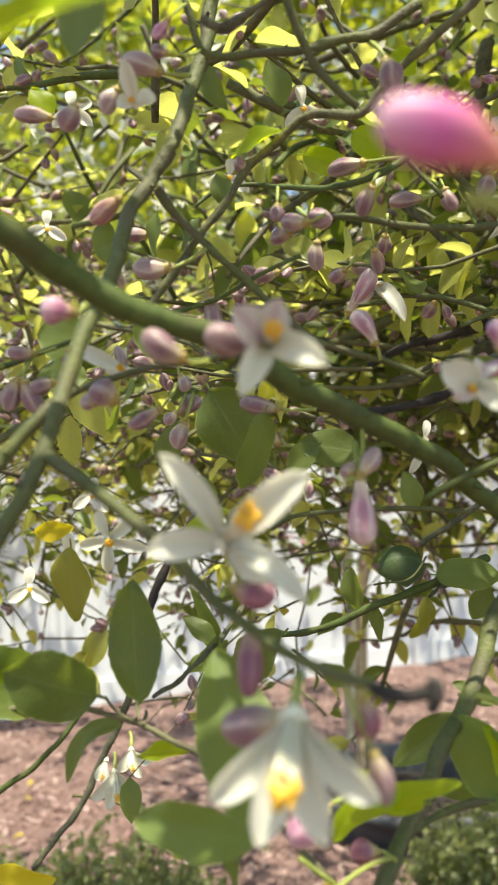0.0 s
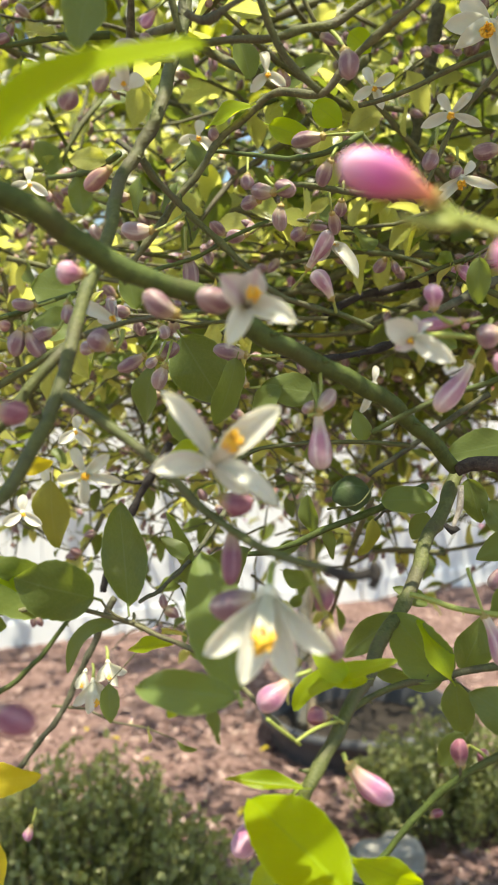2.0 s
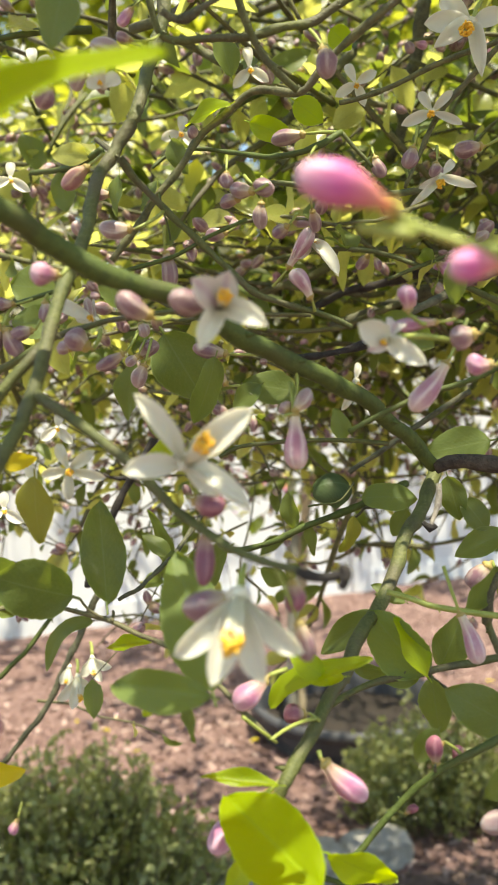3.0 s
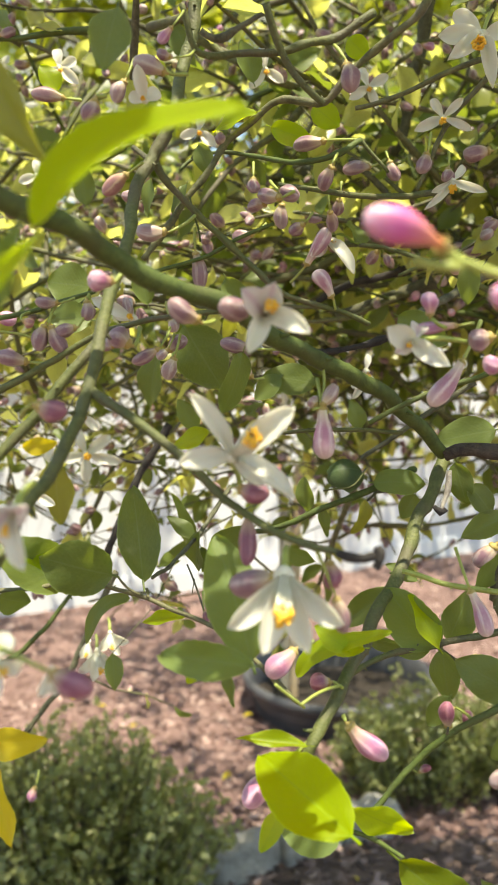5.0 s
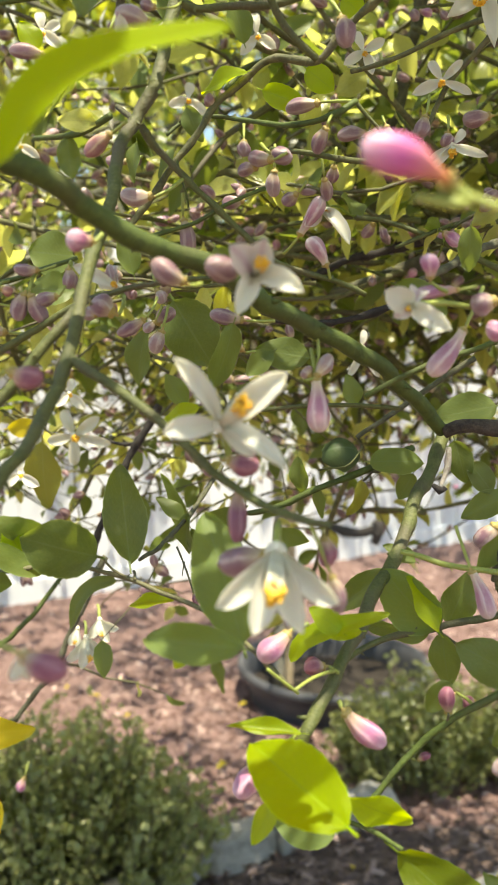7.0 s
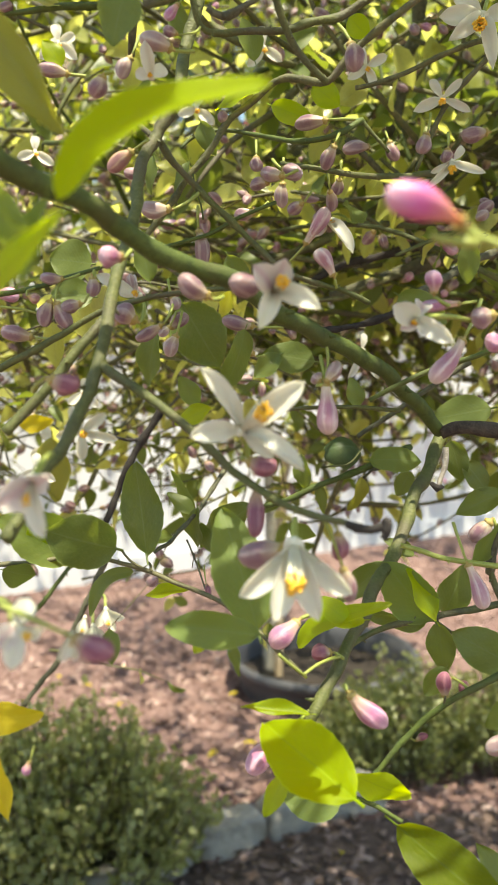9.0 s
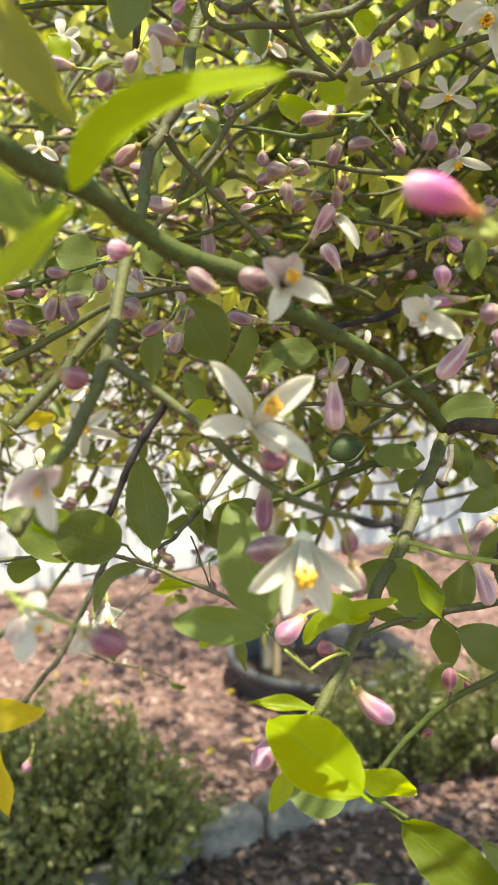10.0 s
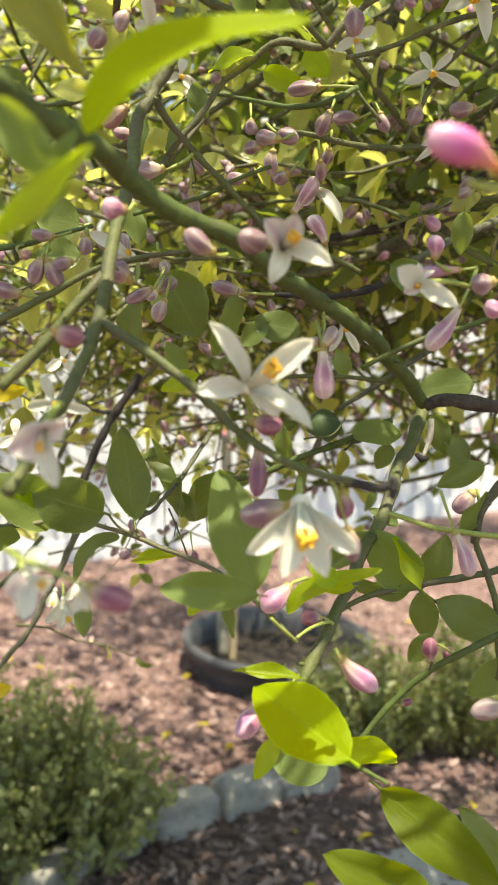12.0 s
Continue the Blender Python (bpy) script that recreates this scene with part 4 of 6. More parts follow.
leaf((-0.2209, 0.7990, 1.1331), (-0.1875, 0.8032, 1.1360), 0.0184, 20, 1, "yellow")
leaf((-0.1501, 0.4794, 1.0707), (-0.1329, 0.4895, 1.0629), 0.0195, 20, 1, "leaf")

# leaves high up
leaf((-0.0639, 0.4117, 1.3825), (-0.0737, 0.4151, 1.3545), 0.0247, 20, 0.8, "leaf")
leaf((-0.1253, 0.5537, 1.3897), (-0.1359, 0.5507, 1.4055), 0.0151, 20, 0.8, "bright")
leaf((0.0049, 0.5539, 1.3760), (-0.0261, 0.5668, 1.3692), 0.0151, 30, 1, "bright")
leaf((0.0478, 0.6331, 1.4051), (0.0678, 0.6324, 1.3897), 0.0198, 10, 1, "bright")
leaf((-0.0351, 0.5802, 1.3627), (-0.0254, 0.5769, 1.3395), 0.0142, 25, 1, "leaf")
leaf((0.0034, 0.6184, 1.4168), (-0.0048, 0.6125, 1.4458), 0.0185, 20, 1, "leaf")
leaf((-0.0414, 0.5584, 1.3313), (-0.0523, 0.5537, 1.3122), 0.0084, 30, 1.2, "leaf")
leaf((-0.0653, 0.5566, 1.3344), (-0.0691, 0.5555, 1.3089), 0.0099, 30, 1.2, "leaf")
leaf((0.0718, 0.6163, 1.4474), (0.0862, 0.6163, 1.4338), 0.0168, 20, 1, "bright")
leaf((0.1333, 0.4984, 1.2721), (0.1336, 0.5034, 1.2461), 0.0136, 15, 1, "leaf")
leaf((0.0945, 0.5217, 1.2407), (0.1250, 0.5156, 1.2230), 0.0213, 10, 0.8, "leaf")
leaf((0.0157, 0.6170, 1.3850), (0.0474, 0.6049, 1.3697), 0.0168, 20, 1, "bright")
leaf((-0.0675, 0.5525, 1.2501), (-0.0742, 0.5500, 1.2790), 0.0150, 20, 1, "leaf")
leaf((-0.0156, 0.5604, 1.2695), (-0.0004, 0.5610, 1.2436), 0.0168, 20, 1, "leaf")
leaf((0.0237, 0.5945, 1.2023), (0.0036, 0.5968, 1.1861), 0.0162, 15, 1, "leaf")

# flower buds
bud((-0.0658, 0.3943, 1.2478), (-0.0744, 0.3853, 1.2488), 0.0106, "rose", stalk=(-0.0617, 0.3997, 1.2522))
bud((0.0017, 0.3776, 1.2341), (-0.0126, 0.3627, 1.2337), 0.0119, "purple")
bud((-0.0233, 0.3850, 1.2287), (-0.0374, 0.3812, 1.2374), 0.0106, "purple", stalk=(-0.0166, 0.3983, 1.2297))
bud((0.0023, 0.5465, 1.2210), (-0.0191, 0.5492, 1.2248), 0.0104, "purple")
bud((0.0024, 0.5453, 1.2019), (-0.0087, 0.5476, 1.2112), 0.0089, "purple")
bud((-0.0676, 0.4683, 1.2206), (-0.0803, 0.4688, 1.2263), 0.0134, "purple", stalk=(-0.0645, 0.4861, 1.2312))
bud((-0.0765, 0.4683, 1.2200), (-0.0844, 0.4683, 1.2206), 0.0082, "pale")
bud((-0.0729, 0.4997, 1.2380), (-0.0743, 0.4990, 1.2505), 0.0055, "pale")
bud((-0.0571, 0.5170, 1.2199), (-0.0733, 0.5170, 1.2109), 0.0084, "purple", stalk=(-0.0505, 0.5294, 1.2339))
bud((-0.0549, 0.5660, 1.2201), (-0.0427, 0.5661, 1.2293), 0.0108, "purple")
bud((-0.0533, 0.5589, 1.2412), (-0.0489, 0.5591, 1.2326), 0.0083, "pale")
bud((-0.0552, 0.5573, 1.2206), (-0.0617, 0.5573, 1.2139), 0.0069, "pale")
bud((-0.0502, 0.5563, 1.2150), (-0.0556, 0.5567, 1.2000), 0.0106, "pale")
bud((-0.1196, 0.4836, 1.2324), (-0.1247, 0.4836, 1.2174), 0.0099, "purple", stalk=(-0.1168, 0.4936, 1.2382))
bud((-0.1162, 0.4829, 1.2316), (-0.1092, 0.4843, 1.2161), 0.0099, "purple")
bud((-0.1018, 0.4846, 1.2311), (-0.1141, 0.4836, 1.2284), 0.0086, "purple")
bud((-0.1136, 0.4903, 1.2461), (-0.1267, 0.4886, 1.2469), 0.0074, "purple")
bud((-0.0958, 0.4887, 1.2470), (-0.0955, 0.4894, 1.2354), 0.0087, "purple")
bud((-0.1703, 0.5478, 1.2404), (-0.1547, 0.5504, 1.2406), 0.0104, "rose")
bud((-0.1320, 0.4882, 1.2110), (-0.1499, 0.4850, 1.2141), 0.0100, "purple")
bud((-0.1315, 0.4799, 1.2347), (-0.1253, 0.4809, 1.2334), 0.0065, "orange")
# dark tone stands in for the shade on this bud
bud((-0.0929, 0.3548, 1.1897), (-0.0800, 0.3575, 1.1863), 0.0106, "dark", stalk=(-0.1029, 0.3660, 1.1839))
bud((-0.0722, 0.4954, 1.3221), (-0.0869, 0.4953, 1.3109), 0.0102, "orange", stalk=(-0.0617, 0.4851, 1.3262))
bud((-0.0735, 0.5709, 1.3249), (-0.0870, 0.5698, 1.3258), 0.0085, "purple")
bud((-0.0513, 0.5131, 1.2914), (-0.0698, 0.5137, 1.2922), 0.0112, "pale")
bud((-0.0343, 0.5366, 1.2824), (-0.0306, 0.5390, 1.2590), 0.0102, "purple", stalk=(-0.0345, 0.5353, 1.2980))
bud((-0.0839, 0.4594, 1.3533), (-0.0888, 0.4602, 1.3418), 0.0107, "purple", stalk=(-0.0778, 0.4600, 1.3559))
bud((-0.1147, 0.5214, 1.3743), (-0.1346, 0.5192, 1.3762), 0.0092, "purple", stalk=(-0.1040, 0.5228, 1.3735))
bud((-0.0720, 0.4892, 1.3738), (-0.0787, 0.4900, 1.3621), 0.0094, "pale")
bud((-0.0471, 0.4726, 1.3728), (-0.0644, 0.4678, 1.3782), 0.0110, "pale")
bud((-0.0431, 0.4710, 1.3966), (-0.0508, 0.4723, 1.3888), 0.0064, "rose")
bud((-0.0439, 0.4717, 1.3808), (-0.0514, 0.4699, 1.3831), 0.0064, "purple")
bud((-0.0156, 0.5656, 1.3580), (-0.0211, 0.5653, 1.3658), 0.0077, "purple")
bud((0.0587, 0.5070, 1.3899), (0.0620, 0.5029, 1.3723), 0.0125, "purple", stalk=(0.0521, 0.5189, 1.4054))
bud((0.0513, 0.5688, 1.3617), (0.0309, 0.5823, 1.3610), 0.0108, "purple")
bud((0.0526, 0.5290, 1.3353), (0.0473, 0.5384, 1.3218), 0.0097, "purple")
bud((0.0910, 0.6356, 1.3607), (0.0703, 0.6234, 1.3556), 0.0108, "purple")
bud((0.1019, 0.6088, 1.3583), (0.1077, 0.6090, 1.3442), 0.0099, "purple", stalk=(0.1062, 0.6458, 1.3729))
bud((0.1822, 0.6364, 1.3730), (0.1622, 0.6373, 1.3711), 0.0130, "purple")
bud((0.1235, 0.5813, 1.3567), (0.1182, 0.5801, 1.3429), 0.0111, "purple")
bud((0.1397, 0.5866, 1.3479), (0.1377, 0.5858, 1.3382), 0.0096, "purple")
bud((0.0193, 0.5146, 1.3128), (0.0065, 0.5303, 1.3173), 0.0098, "purple")
bud((0.0206, 0.5292, 1.3198), (0.0303, 0.5161, 1.3145), 0.0108, "purple")
bud((0.0107, 0.5307, 1.3122), (-0.0006, 0.5397, 1.3108), 0.0087, "purple")
bud((0.0241, 0.6031, 1.3268), (0.0236, 0.6090, 1.3097), 0.0107, "pale")
bud((0.0030, 0.5383, 1.3295), (0.0030, 0.5343, 1.3202), 0.0088, "purple")
bud((0.0440, 0.6722, 1.3249), (0.0333, 0.6811, 1.3198), 0.0110, "purple")
bud((0.0592, 0.6093, 1.3225), (0.0624, 0.6226, 1.3105), 0.0092, "purple")
bud((0.0663, 0.6117, 1.3318), (0.0646, 0.6220, 1.3226), 0.0092, "purple")
bud((0.0024, 0.5512, 1.2966), (-0.0109, 0.5567, 1.2946), 0.0090, "purple")
bud((0.0433, 0.6289, 1.2868), (0.0588, 0.6203, 1.3125), 0.0120, "neck")
bud((0.0540, 0.5355, 1.2538), (0.0428, 0.5318, 1.2704), 0.0108, "neck", stalk=(0.0568, 0.5399, 1.2463))
bud((0.0921, 0.4149, 1.2337), (0.0904, 0.4109, 1.2448), 0.0090, "rose", stalk=(0.1005, 0.4142, 1.2270))
bud((0.1058, 0.4155, 1.2285), (0.0856, 0.4204, 1.2273), 0.0068, "rose", stalk=(0.1143, 0.4136, 1.2297))
bud((0.1219, 0.4084, 1.2225), (0.1103, 0.4106, 1.2212), 0.0117, "purple", stalk=(0.1264, 0.4072, 1.2266))
bud((0.1292, 0.4075, 1.2085), (0.1175, 0.4093, 1.2097), 0.0100, "rose")
bud((0.1181, 0.4517, 1.2111), (0.0998, 0.4446, 1.1867), 0.0116, "neck")
bud((0.0407, 0.4504, 1.1852), (0.0426, 0.4421, 1.1578), 0.0122, "neck", stalk=(0.0393, 0.4658, 1.2011))
bud((0.0409, 0.4490, 1.1865), (0.0487, 0.4571, 1.1981), 0.0085, "pale")
bud((0.0381, 0.4515, 1.1865), (0.0336, 0.4539, 1.1895), 0.0080, "pale")
bud((-0.0040, 0.3659, 1.1518), (0.0092, 0.3625, 1.1487), 0.0105, "dark", stalk=(-0.0067, 0.3723, 1.1525))
bud((0.0003, 0.3765, 1.1381), (-0.0008, 0.3719, 1.1146), 0.0088, "dark", stalk=(0.0018, 0.3760, 1.1421))
bud((0.0131, 0.3499, 1.1142), (-0.0073, 0.3659, 1.1072), 0.0134, "purple", stalk=(0.0144, 0.3497, 1.1192))
bud((0.0360, 0.3482, 1.1220), (0.0372, 0.3484, 1.1096), 0.0086, "dark", stalk=(0.0343, 0.3432, 1.1268))
bud((0.0384, 0.3458, 1.1066), (0.0431, 0.3479, 1.0904), 0.0080, "purple")
bud((0.0260, 0.4383, 1.0522), (0.0112, 0.4322, 1.0392), 0.0128, "rose", stalk=(0.0369, 0.4436, 1.0555))
bud((0.0464, 0.4495, 1.0300), (0.0352, 0.4475, 1.0297), 0.0101, "dark", stalk=(0.0542, 0.4512, 1.0258))
bud((0.0547, 0.4272, 1.0145), (0.0752, 0.4257, 0.9958), 0.0127, "rose", stalk=(0.0520, 0.4305, 1.0187))
bud((0.0162, 0.4299, 0.9873), (-0.0021, 0.4264, 0.9695), 0.0134, "rose")
bud((0.1166, 0.4599, 0.9992), (0.1158, 0.4596, 1.0147), 0.0094, "dark")
bud((0.1631, 0.5335, 1.0914), (0.1507, 0.5356, 1.0775), 0.0138, "purple", stalk=(0.1703, 0.5363, 1.0728))
bud((0.1320, 0.4756, 1.0759), (0.1415, 0.4675, 1.0507), 0.0105, "neck")
bud((-0.0277, 0.5073, 1.0544), (-0.0252, 0.4996, 1.0494), 0.0042, "dark")
bud((-0.2424, 0.9037, 0.7359), (-0.2477, 0.9035, 0.7194), 0.0110, "rose")
bud((0.1535, 0.4252, 0.9854), (0.1324, 0.4303, 0.9809), 0.0121, "pale")
# darker bud tone used here in place of shade
bud((-0.0667, 0.2674, 1.1012), (-0.0523, 0.2615, 1.0964), 0.0097, "dark", stalk=(-0.0953, 0.2791, 1.1093))
bud((0.1215, 0.4689, 1.0065), (0.1149, 0.4703, 1.0024), 0.0093, "purple")
bud((0.1342, 0.4687, 1.0010), (0.1273, 0.4700, 1.0023), 0.0086, "dark")
bud((0.1018, 0.4671, 0.9686), (0.1085, 0.4664, 0.9725), 0.0046, "dark")

# open blossoms
flower((-0.0075, 0.3645, 1.1665), [((-0.0217, 0.3447, 1.1939), 0.0085, "petal"), ((0.0179, 0.3463, 1.1878), 0.0114, "petal"), ((-0.0278, 0.3484, 1.1660), 0.0101, "petal"), ((0.0177, 0.3375, 1.1554), 0.0084, "petal"), ((0.0065, 0.3537, 1.1567), 0.0098, "petal")], (0.0018, 0.3453, 1.1759), 1.0, stalk=(-0.0031, 0.3811, 1.1485))
flower((0.0158, 0.3386, 1.1195), [((-0.0054, 0.3209, 1.1007), 0.0099, "petal"), ((0.0077, 0.3124, 1.0952), 0.0106, "petal"), ((0.0229, 0.3125, 1.0957), 0.0106, "petal"), ((0.0368, 0.3210, 1.1016), 0.0095, "petal")], (0.0138, 0.3057, 1.1102), 1.0, stalk=(0.0175, 0.3553, 1.1271))
flower((0.0070, 0.3698, 1.2299), [((-0.0000, 0.3505, 1.2385), 0.0119, "blush"), ((0.0110, 0.3527, 1.2406), 0.0115, "blush"), ((0.0232, 0.3433, 1.2239), 0.0098, "petal"), ((0.0019, 0.3446, 1.2160), 0.0089, "petal")], (0.0100, 0.3500, 1.2328), 0.7, stalk=(-0.0060, 0.3982, 1.2334))
flower((0.0814, 0.4033, 1.2201), [((0.0683, 0.3876, 1.2240), 0.0119, "petal"), ((0.0905, 0.3782, 1.2093), 0.0091, "petal"), ((0.0878, 0.4162, 1.2302), 0.0095, "blush"), ((0.0725, 0.3928, 1.2149), 0.0074, "blush")], (0.0782, 0.3951, 1.2181), 0.12, stalk=(0.1139, 0.4153, 1.2196))
flower((0.1627, 0.5912, 1.4392), [((0.1324, 0.5778, 1.4345), 0.0137, "petal"), ((0.1377, 0.5622, 1.4169), 0.0119, "petal"), ((0.1609, 0.5579, 1.4003), 0.0103, "petal"), ((0.1420, 0.5874, 1.4540), 0.0123, "petal"), ((0.1785, 0.5762, 1.4391), 0.0121, "petal")], (0.1520, 0.5597, 1.4224), 1.0, stalk=(0.1770, 0.6188, 1.4682))
flower((0.1419, 0.5858, 1.3390), [((0.1227, 0.5634, 1.3176), 0.0053, "petal"), ((0.1580, 0.5646, 1.3278), 0.0063, "petal"), ((0.1286, 0.5844, 1.3311), 0.0046, "petal"), ((0.1513, 0.5867, 1.3499), 0.0061, "petal")], (0.1391, 0.5704, 1.3301), 1.0)
flower((0.0585, 0.6352, 1.3070), [((0.0767, 0.6085, 1.2825), 0.0100, "petal"), ((0.0654, 0.6196, 1.2970), 0.0093, "petal"), ((0.0490, 0.6202, 1.2930), 0.0101, "blush")], (0.0642, 0.6277, 1.3023), 0.5)
flower((-0.0691, 0.4988, 1.2369), [((-0.0916, 0.4867, 1.2480), 0.0080, "petal"), ((-0.0811, 0.4985, 1.2402), 0.0068, "petal"), ((-0.0753, 0.5102, 1.2513), 0.0056, "blush")], (-0.0700, 0.4862, 1.2377), 0.4)
flower((-0.0577, 0.4686, 1.3558), [((-0.0602, 0.4536, 1.3687), 0.0074, "petal"), ((-0.0500, 0.4690, 1.3619), 0.0083, "petal"), ((-0.0666, 0.4660, 1.3579), 0.0070, "petal")], (-0.0578, 0.4573, 1.3536), 0.5)
flower((0.1446, 0.6286, 1.3947), [((0.1239, 0.6180, 1.3836), 0.0083, "petal"), ((0.1355, 0.6268, 1.4082), 0.0069, "petal"), ((0.1631, 0.6194, 1.3840), 0.0064, "petal"), ((0.1560, 0.6176, 1.4052), 0.0063, "petal")], (0.1402, 0.6091, 1.3868), 1.0)
flower((-0.1491, 0.7911, 0.9339), [((-0.1622, 0.7744, 0.9155), 0.0106, "petal"), ((-0.1485, 0.7690, 0.9120), 0.0105, "petal"), ((-0.1314, 0.7741, 0.9134), 0.0106, "petal"), ((-0.1394, 0.7900, 0.9221), 0.0097, "petal")], (-0.1411, 0.7697, 0.9204), 0.8, stalk=(-0.1521, 0.8023, 0.9460))
flower((-0.1396, 0.8122, 0.9451), [((-0.1466, 0.8007, 0.9296), 0.0099, "petal"), ((-0.1294, 0.7955, 0.9279), 0.0098, "petal"), ((-0.1214, 0.8013, 0.9372), 0.0099, "petal")], (-0.1348, 0.7961, 0.9345), 0.5, stalk=(-0.1436, 0.8233, 0.9566))
flower((-0.1587, 0.8017, 0.9394), [((-0.1643, 0.7905, 0.9264), 0.0087, "petal"), ((-0.1556, 0.7901, 0.9231), 0.0087, "petal")], (-0.1599, 0.7907, 0.9285), 0.3)
flower((-0.1686, 0.8513, 1.1221), [((-0.1925, 0.8407, 1.1172), 0.0119, "petal"), ((-0.1797, 0.8509, 1.1483), 0.0114, "petal"), ((-0.1435, 0.8416, 1.1403), 0.0120, "petal"), ((-0.1325, 0.8421, 1.1144), 0.0112, "petal"), ((-0.1671, 0.8414, 1.0941), 0.0119, "petal")], (-0.1645, 0.8363, 1.1206), 1.0)
flower((-0.2006, 0.8500, 1.1076), [((-0.2184, 0.8397, 1.0972), 0.0112, "petal"), ((-0.2088, 0.8497, 1.1280), 0.0114, "petal"), ((-0.1844, 0.8405, 1.0827), 0.0112, "petal")], (-0.1954, 0.8352, 1.1063), 1.0)
flower((0.1013, 0.7155, 1.2077), [((0.0908, 0.7074, 1.1838), 0.0067, "petal"), ((0.1148, 0.7069, 1.1838), 0.0072, "petal"), ((0.1034, 0.7148, 1.2221), 0.0062, "petal")], (0.1024, 0.7062, 1.2029), 0.6)
flower((0.0996, 0.7094, 1.4443), [((0.0845, 0.7000, 1.4322), 0.0083, "petal"), ((0.1142, 0.6997, 1.4499), 0.0083, "petal"), ((0.0923, 0.7086, 1.4598), 0.0078, "petal"), ((0.1055, 0.7006, 1.4257), 0.0077, "petal")], (0.0992, 0.6999, 1.4393), 0.7)
flower((0.0142, 0.7567, 1.4748), [((0.0018, 0.7475, 1.4572), 0.0094, "petal"), ((0.0288, 0.7473, 1.4619), 0.0088, "petal"), ((0.0117, 0.7561, 1.4937), 0.0089, "petal")], (0.0150, 0.7471, 1.4694), 0.7)
flower((-0.1581, 0.7063, 1.4586), [((-0.1699, 0.6967, 1.4439), 0.0099, "petal"), ((-0.1426, 0.6973, 1.4443), 0.0094, "petal"), ((-0.1600, 0.7057, 1.4740), 0.0089, "petal"), ((-0.1441, 0.7064, 1.4653), 0.0084, "petal")], (-0.1551, 0.6968, 1.4529), 0.7)
flower((-0.0456, 0.7579, 1.4220), [((-0.0599, 0.7483, 1.4144), 0.0089, "petal"), ((-0.0303, 0.7487, 1.4074), 0.0094, "petal"), ((-0.0431, 0.7576, 1.4364), 0.0090, "petal")], (-0.0441, 0.7484, 1.4173), 0.8)
flower((-0.1791, 0.7086, 1.3709), [((-0.1906, 0.6986, 1.3640), 0.0083, "petal"), ((-0.1631, 0.6996, 1.3598), 0.0083, "petal"), ((-0.1787, 0.7082, 1.3846), 0.0078, "petal")], (-0.1758, 0.6990, 1.3668), 0.6)
flower((-0.1619, 0.6204, 1.1132), [((-0.1721, 0.6103, 1.1062), 0.0082, "petal"), ((-0.1474, 0.6123, 1.1059), 0.0077, "petal"), ((-0.1616, 0.6202, 1.1261), 0.0073, "petal")], (-0.1588, 0.6114, 1.1128), 0.6)
flower((-0.1342, 0.6674, 1.1708), [((-0.1437, 0.6578, 1.1622), 0.0078, "petal"), ((-0.1215, 0.6588, 1.1600), 0.0078, "petal"), ((-0.1317, 0.6672, 1.1822), 0.0074, "petal")], (-0.1315, 0.6582, 1.1694), 0.6)
flower((-0.0901, 0.2782, 1.1023), [((-0.0935, 0.2678, 1.0984), 0.0090, "blush"), ((-0.0851, 0.2790, 1.1115), 0.0081, "petal"), ((-0.0885, 0.2669, 1.0907), 0.0078, "petal"), ((-0.0820, 0.2873, 1.0952), 0.0063, "petal")], (-0.0821, 0.2630, 1.1033), 0.9, stalk=(-0.0999, 0.2892, 1.1085))
flower((-0.0862, 0.2936, 1.1542), [((-0.0940, 0.2780, 1.1468), 0.0124, "blush"), ((-0.0783, 0.2734, 1.1556), 0.0086, "blush"), ((-0.0814, 0.2814, 1.1347), 0.0073, "petal"), ((-0.0903, 0.2942, 1.1396), 0.0093, "petal")], (-0.0864, 0.2829, 1.1477), 0.3, stalk=(-0.0836, 0.3144, 1.1610))
flower((-0.0704, 0.2822, 1.0976), [((-0.0731, 0.2764, 1.0894), 0.0045, "petal"), ((-0.0686, 0.2783, 1.0892), 0.0041, "petal")], (-0.0705, 0.2798, 1.0941), 0.1)


# ---- limbs that carry the canopy ----
def limb(points, r0, r1):
    COUNT["branch"] += 1
    v, f = tube(spline(points, 0.03), r0, r1, 12, 0.12, COUNT["branch"])
    return hang("limb", mesh_of("limb", v, f, MAT["bark"]), TREE)


v, f = tube(spline(((1.15, 1.05, -0.05), (1.12, 1.06, 0.3), (1.16, 1.1, 0.62), (1.1, 1.08, 0.9)), 0.04), 0.075, 0.055, 14, 0.1, 2)
hang("trunk", mesh_of("trunk", v, f, MAT["bark"]), TREE, None, "stout grey-brown trunk")
limb([(1.12, 1.07, 0.8), (0.9, 1.0, 1.1), (0.62, 0.93, 1.36), (0.3, 0.9, 1.33), (0.1, 0.95, 1.27)], 0.026, 0.006)
limb([(1.12, 1.07, 0.8), (0.95, 0.85, 1.02), (0.6, 0.65, 1.15), (0.34, 0.565, 1.15)], 0.03, 0.009)
limb([(1.1, 1.08, 0.9), (0.8, 0.95, 1.4), (0.4, 0.8, 1.62), (-0.1, 0.7, 1.7), (-0.6, 0.65, 1.62)], 0.04, 0.010)
limb([(1.1, 1.08, 0.9), (0.9, 1.2, 1.5), (0.5, 1.3, 1.95), (0.0, 1.2, 2.1), (-0.5, 1.1, 2.05)], 0.04, 0.010)
limb([(1.1, 1.08, 0.9), (0.9, 0.8, 1.5), (0.6, 0.45, 1.85), (0.1, 0.3, 2.0), (-0.4, 0.25, 1.95)], 0.035, 0.010)
